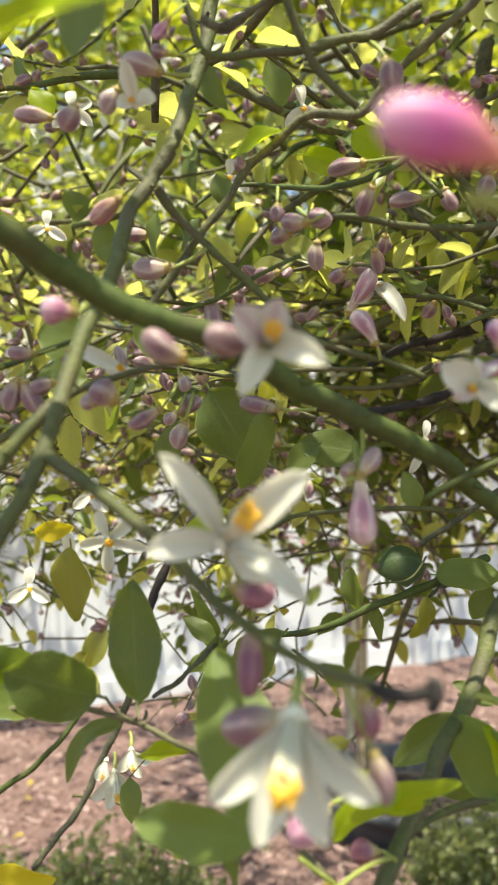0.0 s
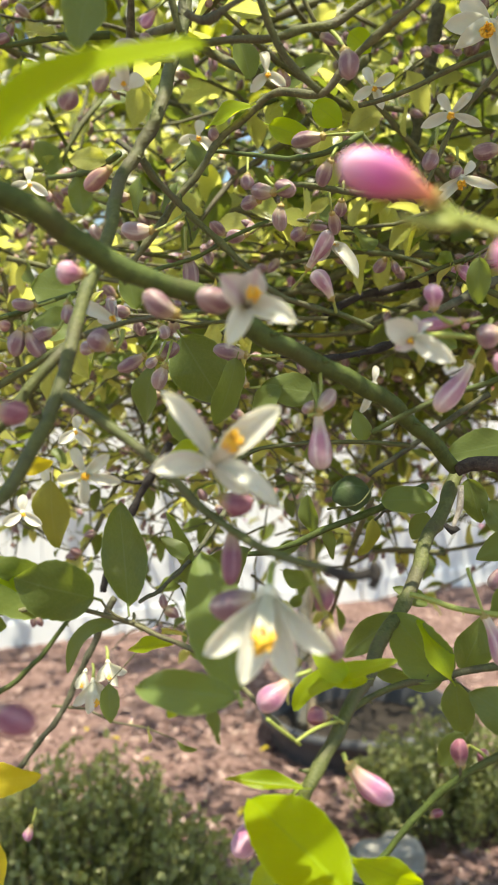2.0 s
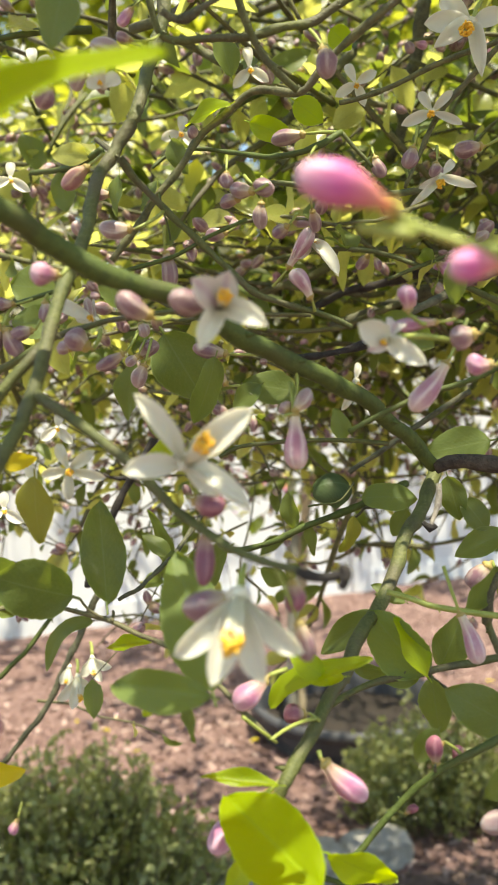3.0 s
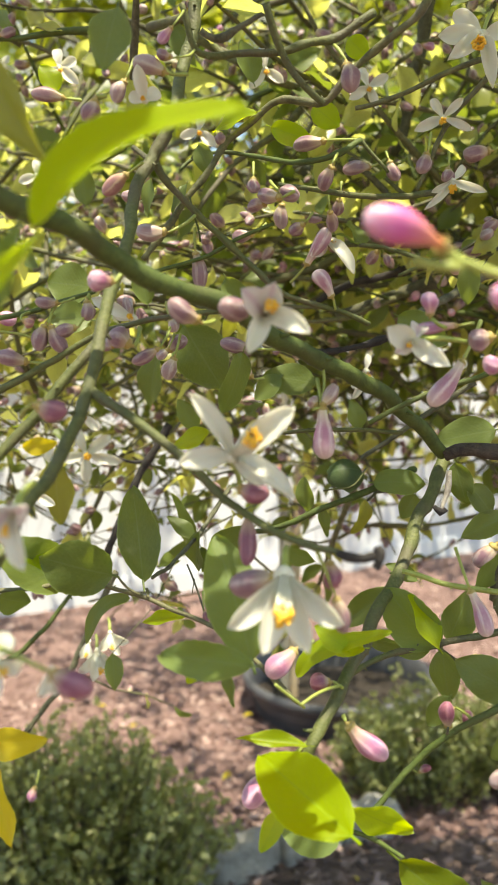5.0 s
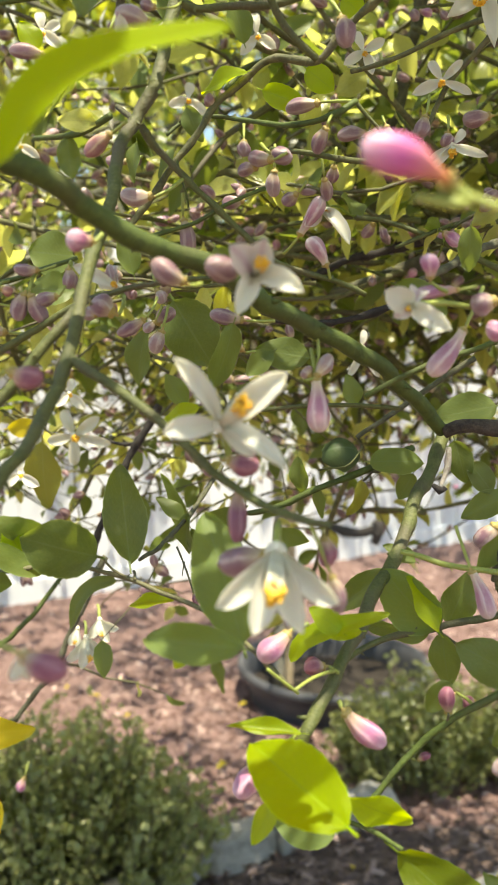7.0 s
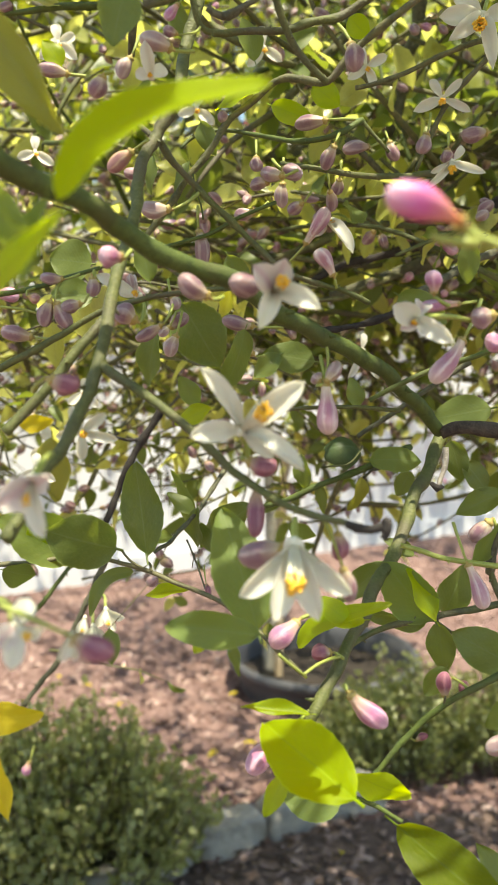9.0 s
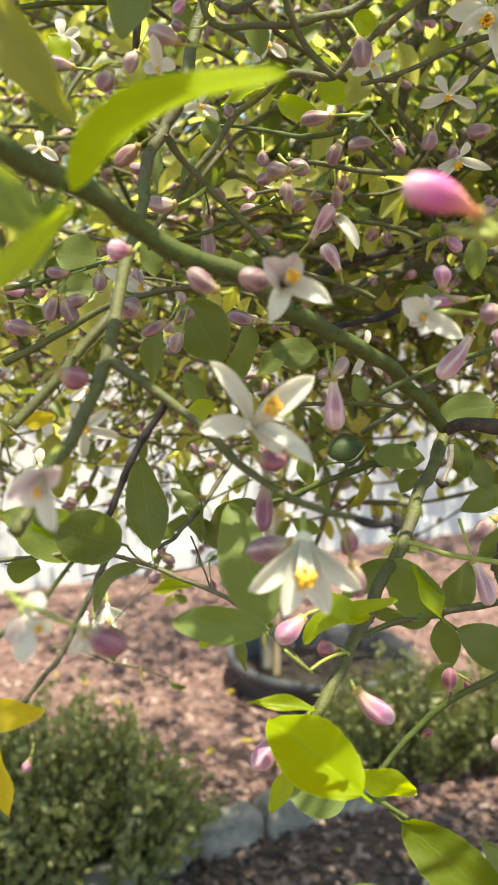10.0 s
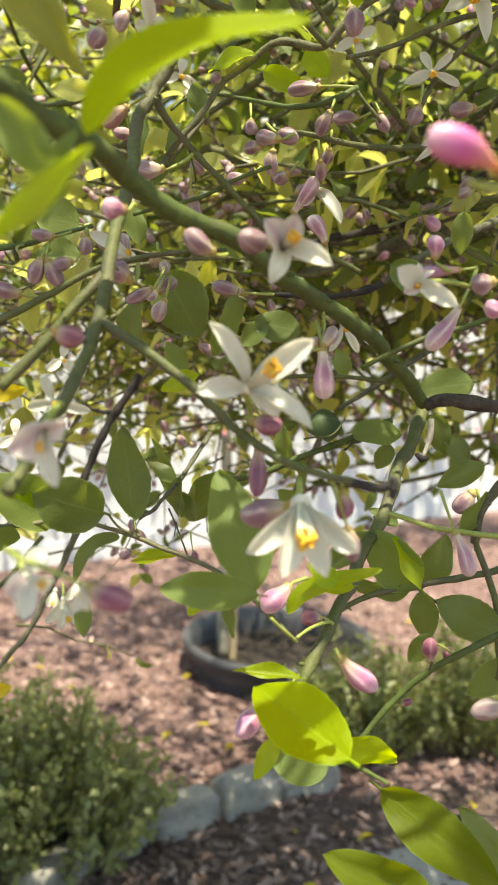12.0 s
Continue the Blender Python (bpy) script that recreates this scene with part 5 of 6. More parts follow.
limb([(0.62, 0.93, 1.36), (0.35, 1.2, 1.5), (0.0, 1.5, 1.55), (-0.4, 1.7, 1.5)], 0.022, 0.008)


# ---- canopy: twigs with leaves and buds behind the foremost ones ----
class Cloud:
    """Many small blades gathered into one mesh."""

    def __init__(self, template):
        self.v, self.f, self.u = [np.array(a) for a in template]
        self.mats = []

    def put(self, base, way, face, length, width):
        y = Vector(way).normalized()
        z = Vector(face) - y * Vector(face).dot(y)
        z = z.normalized() if z.length > 1e-3 else y.orthogonal().normalized()
        x = y.cross(z)
        self.mats.append([[*(x * width)], [*(y * length)], [*(z * length)], [*base]])

    def mesh(self, name, material):
        m = np.array(self.mats)
        v = np.einsum("nk,akj->anj", self.v, m[:, :3]) + m[:, None, 3]
        f = self.f[None] + (np.arange(len(m)) * len(self.v))[:, None, None]
        return mesh_of(name, v.reshape(-1, 3), f.reshape(-1, self.f.shape[1]), material, np.tile(self.u, (len(m), 1)))


SMALL = leaf_grid(5, 2, 0.25, 1.0, 0.6, 4)
rng = random.Random(7)


def twig_line(start, way, length, sag, r):
    pts, p, d = [Vector(start)], Vector(start), Vector(way).normalized()
    for _ in range(4):
        d = (d + ball(r) * 0.35 + Vector((0, 0, -sag))).normalized()
        p = p + d * length / 4
        pts.append(p)
    return spline(pts, 0.02)


def clothe(line, r, leaves, buds, size, put_leaf, put_bud, glow=0.3):
    n = len(line)
    for _ in range(leaves):
        i = r.randrange(1, n)
        p = line[i]
        way = ((line[i] - line[i - 1]).normalized() * 0.5 + ball(r) + Vector((0, 0, -0.25))).normalized()
        s = size * r.uniform(0.7, 1.25)
        # glow is the share of leaves that take the sun-bright colour
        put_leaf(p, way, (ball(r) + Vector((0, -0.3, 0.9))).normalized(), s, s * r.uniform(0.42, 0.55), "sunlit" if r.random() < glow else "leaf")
    for _ in range(buds):
        i = r.randrange(n // 2, n)
        way = (ball(r) + Vector((0, -0.2, -0.2))).normalized()
        put_bud(line[i], way, r.uniform(0.011, 0.019))


def near_leaf(p, way, face, length, width, kind):
    y = Vector(way)
    z = face - y * face.dot(y)
    z = z.normalized() if z.length > 1e-3 else y.orthogonal().normalized()
    COUNT["leaf"] += 1
    hang("leaf", leaf_mesh(kind, 1, COUNT["leaf"] % 3), TREE, boxed(y.cross(z), y, z, p, width, length, length))


def near_bud(p, way, length):
    bud(p + way * 0.006, p + way * (0.006 + length), length * 0.62, rng.choice(("purple", "purple", "pale", "rose")), stalk=p)


# nearer twigs, each leaf and bud a part
for k in range(46):
    p = Vector((rng.uniform(-0.42, 0.5), rng.uniform(0.70, 1.10), 0))
    low = 1.20 + 0.10 * max(0.0, -p.x) + 0.12 * (p.y - 0.6)
    p.z = rng.uniform(low, low + 0.20 + 0.30 * p.y)
    way = Vector((rng.uniform(-1, 0.5), rng.uniform(-0.6, 0.6), rng.uniform(-0.35, 0.45)))
    line = twig_line(p, way, rng.uniform(0.16, 0.34), 0.03, rng)
    COUNT["branch"] += 1
    v, f = tube(line, 0.0032, 0.0014, 6, 0.25, COUNT["branch"])
    hang("branch", mesh_of("branch", v, f, MAT[rng.choice(("green", "olive", "bark"))]), TREE)
    clothe(line, rng, 4, 4, 0.038, near_leaf, near_bud, 0.6)

# the deeper canopy, joined
CLOUDS = {k: Cloud(SMALL) for k in ("leaf", "sunlit")}
TWV, TWF, BDV, BDF, BDU = [], [], [], [], []


def far_leaf(p, way, face, length, width, kind):
    CLOUDS[kind].put(p, way, face, length, width)


def far_bud(p, way, length):
    x, y, z = frame_of(Vector(p), Vector(p) + way, 0, FRONT)
    n = len(BDV)
    rows, sides = 5, 8
    for i in range(rows + 1):
        u = i / rows
        r = 0.3 * length * max(0.05, math.sin(math.pi * min(1, 0.12 + 0.86 * u)) ** 0.7)
        for k in range(sides + 1):
            a = 2 * math.pi * k / sides
            BDV.append(Vector(p) + y * u * length + (x * math.cos(a) + z * math.sin(a)) * r)
            BDU.append((k / sides, u))
    for i in range(rows):
        for k in range(sides):
            a = n + i * (sides + 1) + k
            BDF.append((a, a + 1, a + sides + 2, a + sides + 1))


def in_gap(q):
    """Openings left in the crown along the sun's line, to light two chosen leaves."""
    for low, wide in ((Vector((0.026, 0.392, 0.997)), 0.075), (Vector((-0.040, 0.398, 1.060)), 0.045)):
        if 1.35 < q.z and (q - low - TO_SUN * ((q.z - low.z) / TO_SUN.z)).length < wide:
            return True
    return False


def far_twig(p, way, length, r0, leaves, buds, size, glow):
    line = twig_line(p, way, length, 0.03, rng)
    if any(in_gap(q) for q in line):
        return
    v, f = tube(line[::2] if len(line) > 6 else line, r0, r0 * 0.4, 5, 0.2, len(TWV))
    TWF.extend(tuple(i + len(TWV) for i in q) for q in f)
    TWV.extend(v)
    clothe(line, rng, leaves, buds, size, far_leaf, far_bud, glow)


# canopy behind: fuller towards the trunk, thin where it hangs low
for k in range(420):
    p = Vector((rng.uniform(-1.0, 1.0), rng.uniform(0.95, 2.1), 0))
    low = 1.15 - 0.22 * max(0.0, min(1, 0.5 + p.x)) + 0.14 * (p.y - 0.9)
    p.z = low + abs(rng.gauss(0, 0.42))
    if p.z > 2.6 or (p.x < 0.12 and p.z > 1.46 + 0.2 * p.y and rng.random() < 0.93):
        continue
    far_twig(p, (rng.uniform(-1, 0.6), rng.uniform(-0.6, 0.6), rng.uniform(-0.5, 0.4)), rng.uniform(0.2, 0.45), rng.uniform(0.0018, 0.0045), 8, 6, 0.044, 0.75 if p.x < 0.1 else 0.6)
# unseen canopy added between the sun and the blossoms, with a hole for sun
for k in range(300):
    p = Vector((rng.uniform(-1.0, 1.1), rng.uniform(-0.45, 1.0), rng.uniform(1.62, 2.25)))
    if math.hypot(p.x + 0.07, p.y - 0.20) < 0.17 or (p.x < -0.2 and rng.random() < 0.8) or (p.y > 0.45 and rng.random() < 0.6):
        continue
    far_twig(p, (rng.uniform(-1, 0.6), rng.uniform(-0.6, 0.6), rng.uniform(-0.3, 0.3)), rng.uniform(0.2, 0.4), 0.004, 9, 2, 0.062, 0.3)
for k in range(170):
    p = Vector((rng.uniform(-0.1, 1.2), rng.uniform(0.8, 2.2), 0))
    p.z = rng.uniform(1.25, 1.4 + 0.55 * p.y)
    far_twig(p, (rng.uniform(-1, 0.6), rng.uniform(-0.6, 0.6), rng.uniform(-0.6, 0.5)), rng.uniform(0.25, 0.5), rng.uniform(0.0025, 0.006), 6, 5, 0.05, 0.45)
# more unseen twigs overhead, added to block the sun on the right
for k in range(80):
    p = Vector((rng.uniform(0.02, 1.1), rng.uniform(0.1, 1.2), rng.uniform(1.75, 2.4)))
    far_twig(p, (rng.uniform(-0.6, 0.8), rng.uniform(-0.6, 0.6), rng.uniform(-0.3, 0.3)), rng.uniform(0.2, 0.4), 0.005, 9, 2, 0.065, 0.2)
# an unseen leafy twig added over the open blossoms to shade them
COUNT["branch"] += 1
over = [Vector((-0.006, 0.362, 1.172)) + TO_SUN * 0.42, Vector((0.016, 0.342, 1.102)) + TO_SUN * 0.46]
line = spline(((0.34, 0.42, 1.58), (0.18, 0.34, 1.58), over[1], over[0], over[0] + Vector((-0.07, 0.03, -0.02))), 0.02)
v, f = tube(line, 0.004, 0.002, 7, 0.2, COUNT["branch"])
hang("branch", mesh_of("branch", v, f, MAT["green"]), TREE)
for q, way in ((over[0], (0.7, 0.7, 0)), (over[1], (0.9, -0.3, 0)), (over[1], (-0.3, 0.9, 0)), (line[6], (0.4, -0.8, 0)), (line[5], (-0.2, 0.9, 0)), (line[3], (-0.3, -0.9, 0)), (line[-1], (-0.9, -0.2, 0)), (over[1], (0.2, -0.9, 0)), (over[1], (-0.9, 0.1, 0)), (over[1], (0.7, 0.6, 0)), (over[1] + Vector((0.01, 0.01, 0.03)), (-0.6, -0.7, 0))):
    way = Vector(way).normalized()
    near_leaf(q - way * 0.02, way, Vector((0.1, -0.1, 1)), rng.uniform(0.045, 0.055), rng.uniform(0.026, 0.03), "leaf")
# an unseen short shoot, added to shade the foot of the long foreground leaf
COUNT["branch"] += 1
shade = Vector((-0.062, 0.260, 1.255)) + TO_SUN * 0.36
line = spline((shade + Vector((0.12, 0.10, 0.10)), shade + Vector((-0.01, 0.06, 0.02)), shade + Vector((0.0, 0.0, 0.022)), shade + Vector((0.016, -0.06, 0.02))), 0.02)
v, f = tube(line, 0.003, 0.0015, 7, 0.2, COUNT["branch"])
hang("branch", mesh_of("branch", v, f, MAT["green"]), TREE)
for dx, dy, way in ((0.014, 0.004, (-0.8, 0.6, 0)), (0.0, 0.004, (-0.5, -0.8, 0)), (0.016, -0.03, (0.7, -0.6, 0)), (0.0, -0.045, (-0.8, -0.4, 0)), (0.022, -0.06, (0.5, 0.8, 0)), (-0.02, 0.07, (-0.7, 0.7, 0)), (-0.03, 0.055, (0.6, 0.7, 0))):
    way = Vector(way).normalized()
    near_leaf(shade + Vector((dx, dy, 0.02)) - way * 0.02, way, Vector((0.1, -0.2, 1)), 0.048, 0.027, "leaf")
# another unseen one, added to shade the ribbed leaf
COUNT["branch"] += 1
shade = Vector((-0.072, 0.515, 1.105)) + TO_SUN * 0.52
line = spline((shade + Vector((0.16, 0.08, 0.06)), shade + Vector((0.03, 0.01, 0.01)), shade + Vector((-0.05, 0.0, 0.0))), 0.02)
v, f = tube(line, 0.003, 0.0015, 7, 0.2, COUNT["branch"])
hang("branch", mesh_of("branch", v, f, MAT["green"]), TREE)
for dx, way in ((-0.03, (-0.5, 0.8, 0)), (-0.01, (-0.4, -0.9, 0)), (0.005, (0.2, 0.9, 0)), (0.02, (0.5, -0.8, 0)), (0.03, (-0.6, 0.8, 0)), (-0.045, (-0.9, -0.2, 0)), (0.01, (-0.9, 0.3, 0)), (0.0, (0.9, -0.4, 0)), (0.035, (-0.8, -0.6, 0)), (-0.02, (0.4, -0.9, 0)), (0.05, (0.1, -1.0, 0)), (0.04, (0.3, 0.9, 0))):
    way = Vector(way).normalized()
    near_leaf(shade + Vector((dx, 0, 0.006)), way, Vector((0.1, -0.2, 1)), 0.046, 0.025, "leaf")
# wiry olive twigs seen through the upper branches
for k in range(150):
    p = Vector((rng.uniform(-0.7, 0.8), rng.uniform(0.85, 1.5), 0))
    p.z = rng.uniform(1.22, 1.3 + 0.4 * p.y)
    far_twig(p, (rng.uniform(-1, 1), rng.uniform(-0.3, 0.3), rng.uniform(-0.6, 0.9)), rng.uniform(0.2, 0.5), rng.uniform(0.0015, 0.004), 3, 5, 0.034, 0.5)
# the dense heart of the crown, which shades the mulch under it
for k in range(75):
    p = Vector((rng.uniform(-0.12, 0.6), rng.uniform(1.2, 1.75), 0))
    p.z = rng.uniform(1.28, 1.62)
    far_twig(p, (rng.uniform(-1, 0.8), rng.uniform(-0.5, 0.5), rng.uniform(-0.2, 0.3)), rng.uniform(0.2, 0.4), 0.004, 10, 3, 0.055, 0.25)
# unseen bare twigs high over the young leaves, added to cast shadows on them
high = Vector((0.026, 0.392, 0.997)) + TO_SUN * 0.43
for a, b, c in (((0.16, 0.10, 0.03), (0.03, 0.018, 0), (-0.06, -0.036, -0.01)), ((0.03, 0.018, 0), (-0.004, -0.02, 0), (-0.012, -0.09, 0)), ((0.12, 0.02, 0.02), (0.012, -0.008, 0.004), (-0.07, 0.004, 0)), ((0.06, 0.09, 0.02), (0.012, 0.03, 0.0), (-0.02, 0.0, 0.004))):
    COUNT["branch"] += 1
    v, f = tube(spline((high + Vector(a), high + Vector(b), high + Vector(c)), 0.01), 0.0028, 0.0018, 7, 0.3, COUNT["branch"])
    hang("branch", mesh_of("branch", v, f, MAT["green"]), TREE)
# twigs in the heart of the tree, dim because few leaves get the sunlit colour
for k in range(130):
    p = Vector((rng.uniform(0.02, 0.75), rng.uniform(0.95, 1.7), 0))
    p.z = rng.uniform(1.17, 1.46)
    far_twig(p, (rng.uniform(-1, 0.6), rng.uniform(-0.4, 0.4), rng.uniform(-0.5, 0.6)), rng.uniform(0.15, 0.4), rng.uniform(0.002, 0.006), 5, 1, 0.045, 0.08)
# sprays high on the side of the trunk, most leaves in the sunlit colour
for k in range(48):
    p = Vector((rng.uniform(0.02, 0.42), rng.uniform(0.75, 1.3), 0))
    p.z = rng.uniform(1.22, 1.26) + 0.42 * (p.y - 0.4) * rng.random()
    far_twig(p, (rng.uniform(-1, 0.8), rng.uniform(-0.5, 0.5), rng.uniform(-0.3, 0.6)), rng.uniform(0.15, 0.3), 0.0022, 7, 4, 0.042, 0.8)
# thin, almost bare twigs hanging low behind
for k in range(240):
    p = Vector((rng.uniform(-0.75, 0.7), rng.uniform(0.85, 1.9), 0))
    p.z = rng.uniform(1.0, 1.26) - 0.05 * (p.y - 0.9) - 0.10 * max(0.0, p.x)
    if p.x > 0.06 and p.z < 1.19 and rng.random() < 0.95:
        continue
    far_twig(p, (rng.uniform(-1, 1), rng.uniform(-0.4, 0.4), rng.uniform(-0.7, 0.5)), rng.uniform(0.1, 0.28), rng.uniform(0.001, 0.0022), 4, 1, 0.026, 0.3)
for k in range(40):
    p = Vector((rng.uniform(-0.6, 0.6), rng.uniform(0.85, 1.6), rng.uniform(0.86, 1.0)))
    if p.x > 0.05:
        continue
    far_twig(p, (rng.uniform(-1, 1), rng.uniform(-0.4, 0.4), rng.uniform(-0.2, 0.8)), rng.uniform(0.08, 0.2), 0.0016, 2, 1, 0.025, 0.3)

# fine growth before the fence, low on the open side
for k in range(90):
    p = Vector((rng.uniform(-0.5, 0.02), rng.uniform(0.85, 1.5), 0))
    p.z = rng.uniform(1.06, 1.24) + 0.04 * (p.y - 0.85)
    far_twig(p, (rng.uniform(-1, 0.8), rng.uniform(-0.4, 0.4), rng.uniform(-0.4, 0.6)), rng.uniform(0.1, 0.25), rng.uniform(0.001, 0.0022), 6, 3, 0.03, 0.6)
# small open blossoms deeper in the tree
WHITE = Cloud(leaf_grid(4, 2, -0.15, 1.2, 0.3, 12))
for k in range(250):
    c = Vector((rng.uniform(-0.75, 0.8) if k < 150 else rng.uniform(-0.7, 0.1), rng.uniform(0.95, 1.9), 0))
    c.z = 1.16 + 0.12 * (c.y - 0.9) + 0.75 * rng.random() ** 0.9
    axis = (ball(rng) + Vector((0, -0.8, 0.0))).normalized()
    u = axis.orthogonal().normalized()
    n = rng.choice((3, 4, 5, 5))
    for i in range(n):
        d = Matrix.Rotation(2 * math.pi * i / n + rng.uniform(-0.3, 0.3), 3, axis) @ u
        size = rng.uniform(0.016, 0.022)
        WHITE.put(c, d + axis * rng.uniform(0.1, 0.7), axis, size, size * 0.42)
tagged(hang("blossom_scatter", WHITE.mesh("blossom_scatter", MAT["petal"]), TREE, None, "small white blossoms scattered through the tree"), kind="stuff")
tagged(hang("twig_tangle", mesh_of("twig_tangle", TWV, TWF, MAT["wiry"]), TREE), kind="stuff")
tagged(hang("bud_scatter", mesh_of("bud_scatter", BDV, BDF, MAT["purple"], BDU), TREE), kind="stuff")
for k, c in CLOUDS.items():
    tagged(hang("foliage", c.mesh("foliage", MAT[k]), TREE, None, "green foliage deeper in the tree, in plain and sun-tinted copies"), kind="stuff")


# ---- ground ----
def sheet(name, x0, x1, y0, y1, nx, ny, height, material, label, category):
    verts, faces = [], []
    for j in range(ny + 1):
        for i in range(nx + 1):
            x, y = x0 + (x1 - x0) * i / nx, y0 + (y1 - y0) * j / ny
            verts.append((x, y, height(x, y)))
    for j in range(ny):
        for i in range(nx):
            a = j * (nx + 1) + i
            faces.append((a, a + 1, a + nx + 2, a + nx + 1))
    return tagged(new(name, mesh_of(name, verts, faces, material)), label, category, kind="structure")


def earth(x, y):
    rim = max(0.0, min(1.0, (4.0 - abs(x)) / 0.4, (y + 1.5) / 0.4, (7.5 - y) / 0.4))
    return -0.04 + 0.04 * rim + rim * (0.014 * noise.noise((x * 2.2, y * 2.2, 0.3)) + 0.006 * noise.noise((x * 9, y * 9, 1.3)))


sheet("ground", -60, 60, -50, 80, 60, 65, lambda x, y: -0.022, MAT["mulch"], "reddish-brown bark mulch ground reaching away from the tree", "ground")
BED = sheet("mulch_bed", -4, 4, -1.5, 7.5, 110, 120, earth, MAT["mulch"], "loose reddish bark mulch spread under the trees", "ground")



def in_bed(x, y):
    """Inside the round bed that the edging blocks enclose."""
    return math.hypot((x - 0.70) / 1.418, (y - 0.75) / 1.361) < 1


FRONT_V, FRONT_F = [], []
for i in range(31):
    for j in range(72):
        a, q = 2 * math.pi * j / 72, i / 30
        x, y = 0.70 + 1.418 * q * math.cos(a), 0.75 + 1.361 * q * math.sin(a)
        FRONT_V.append((x, y, earth(x, y) + 0.006 - 0.012 * (i == 30)))
for i in range(30):
    for j in range(72):
        k = (j + 1) % 72
        FRONT_F.append((i * 72 + j, i * 72 + 72 + j, i * 72 + 72 + k, i * 72 + k))
PLOT = tagged(new("planting_bed", mesh_of("planting_bed", FRONT_V, FRONT_F, MAT["bed"])), "dark brown bark mulch inside the concrete edging", "ground", kind="structure")

HEAPS = {False: ([], []), True: ([], [])}
for k in range(15000):
    y = 1.2 + 4.6 * rng.random() ** 1.25
    x = rng.uniform(-0.45, 0.5) * (y + 0.4)
    s = rng.uniform(0.006, 0.019)
    a, tilt = rng.uniform(0, 6.28), rng.uniform(-0.5, 0.5)
    m = pose(x, y, earth(x, y) + (0.008 if in_bed(x, y) else 0.004), math.degrees(tilt), rng.uniform(-25, 25), math.degrees(a))
    CHV, CHF = HEAPS[in_bed(x, y)]
    n = len(CHV)
    for dx, dy, dz in ((-1, -0.4, 0), (1, -0.5, 0), (1.1, 0.4, 0), (-0.9, 0.5, 0), (-0.8, -0.3, 0.3), (0.9, -0.35, 0.28), (0.85, 0.3, 0.34), (-0.85, 0.35, 0.25)):
        CHV.append(m @ Vector((dx * s, dy * s * 0.9, dz * s)))
    CHF += [tuple(n + i for i in q) for q in ((4, 5, 6, 7), (0, 1, 5, 4), (1, 2, 6, 5), (2, 3, 7, 6), (3, 0, 4, 7))]
tagged(new("bark_chips", mesh_of("bark_chips", *HEAPS[False], MAT["chip"], None, False)), "loose pinkish bark chips lying on the ground", "mulch", kind="stuff")
tagged(new("dark_bark_chips", mesh_of("dark_bark_chips", *HEAPS[True], MAT["dark_chip"], None, False)), "loose dark brown bark chips in the planting bed", "mulch", kind="stuff")

fallen = Cloud(leaf_grid(5, 2, 0.3, 1.5, 1.0, 9))
for k in range(70):
    y = rng.uniform(1.3, 1.3 + 2.2 * rng.random())
    x = rng.uniform(-0.4, 0.45) * (y + 0.4)
    fallen.put((x, y, earth(x, y) + 0.022), (rng.uniform(-1, 1), rng.uniform(-1, 1), rng.uniform(-0.1, 0.2)), (rng.uniform(-0.4, 0.4), rng.uniform(-0.4, 0.4), 1), rng.uniform(0.025, 0.05), rng.uniform(0.012, 0.022))
tagged(new("fallen_leaves", fallen.mesh("fallen_leaves", MAT["yellow"])), "yellow fallen leaves scattered on the mulch", "leaf litter", kind="stuff")


# ---- white fence ----
A, C = Vector((-3.6, 2.75, 0)), Vector((4.2, 7.17, 0))
ALONG = (C - A).normalized()
FENCE = root("fence", A, "white vinyl privacy fence with vertical tongue-and-groove boards", "fence")
NORMAL = Vector((ALONG.y, -ALONG.x, 0))


def plank(sx, sy, sz, bevel):
    bm = bmesh.new()
    bmesh.ops.create_cube(bm, size=1)
    bmesh.ops.scale(bm, vec=(sx, sy, sz), verts=bm.verts)
    bmesh.ops.bevel(bm, geom=list(bm.edges), offset=bevel, segments=2, affect="EDGES")
    me = bpy.data.meshes.new("plank")
    bm.to_mesh(me)
    bm.free()
    return me


board_me, rail_me, post_me = plank(0.174, 0.024, 1.72, 0.005), plank(2.30, 0.05, 0.14, 0.008), plank(0.127, 0.127, 1.98, 0.010)
for me in (board_me, rail_me, post_me):
    me.materials.append(MAT["vinyl"])
total = (C - A).length
turn = math.degrees(math.atan2(ALONG.y, ALONG.x))
d = 0.0
while d < total:
    q = A + ALONG * d
    hang("post", post_me, FENCE, pose(q.x, q.y, 0.97, 0, 0, turn))
    for z in (0.055, 1.80):
        r = A + ALONG * (d + 1.21)
        hang("rail", rail_me, FENCE, pose(r.x, r.y, z, 0, 0, turn))
    for i in range(13):
        r = A + ALONG * (d + 0.155 + 0.176 * i)
        hang("board", board_me, FENCE, pose(r.x, r.y, 0.95, 0, 0, turn))
    d += 2.42


# ---- potted young tree ----
def lathe(profile, sides):
    verts, faces = [], []
    for r, z in profile:
        for k in range(sides):
            a = 2 * math.pi * k / sides
            verts.append((r * math.cos(a), r * math.sin(a), z))
    for i in range(len(profile) - 1):
        for k in range(sides):
            a, b = i * sides + k, i * sides + (k + 1) % sides
            faces.append((a, b, b + sides, a + sides))
    return verts, faces


PX, PY = 0.330, 2.97
POT = root("plant_pot", (PX, PY, 0), "wide black plastic tub with a rolled rim, sunk in mulch", "plant pot")
here = Matrix.Translation((PX, PY, 0))
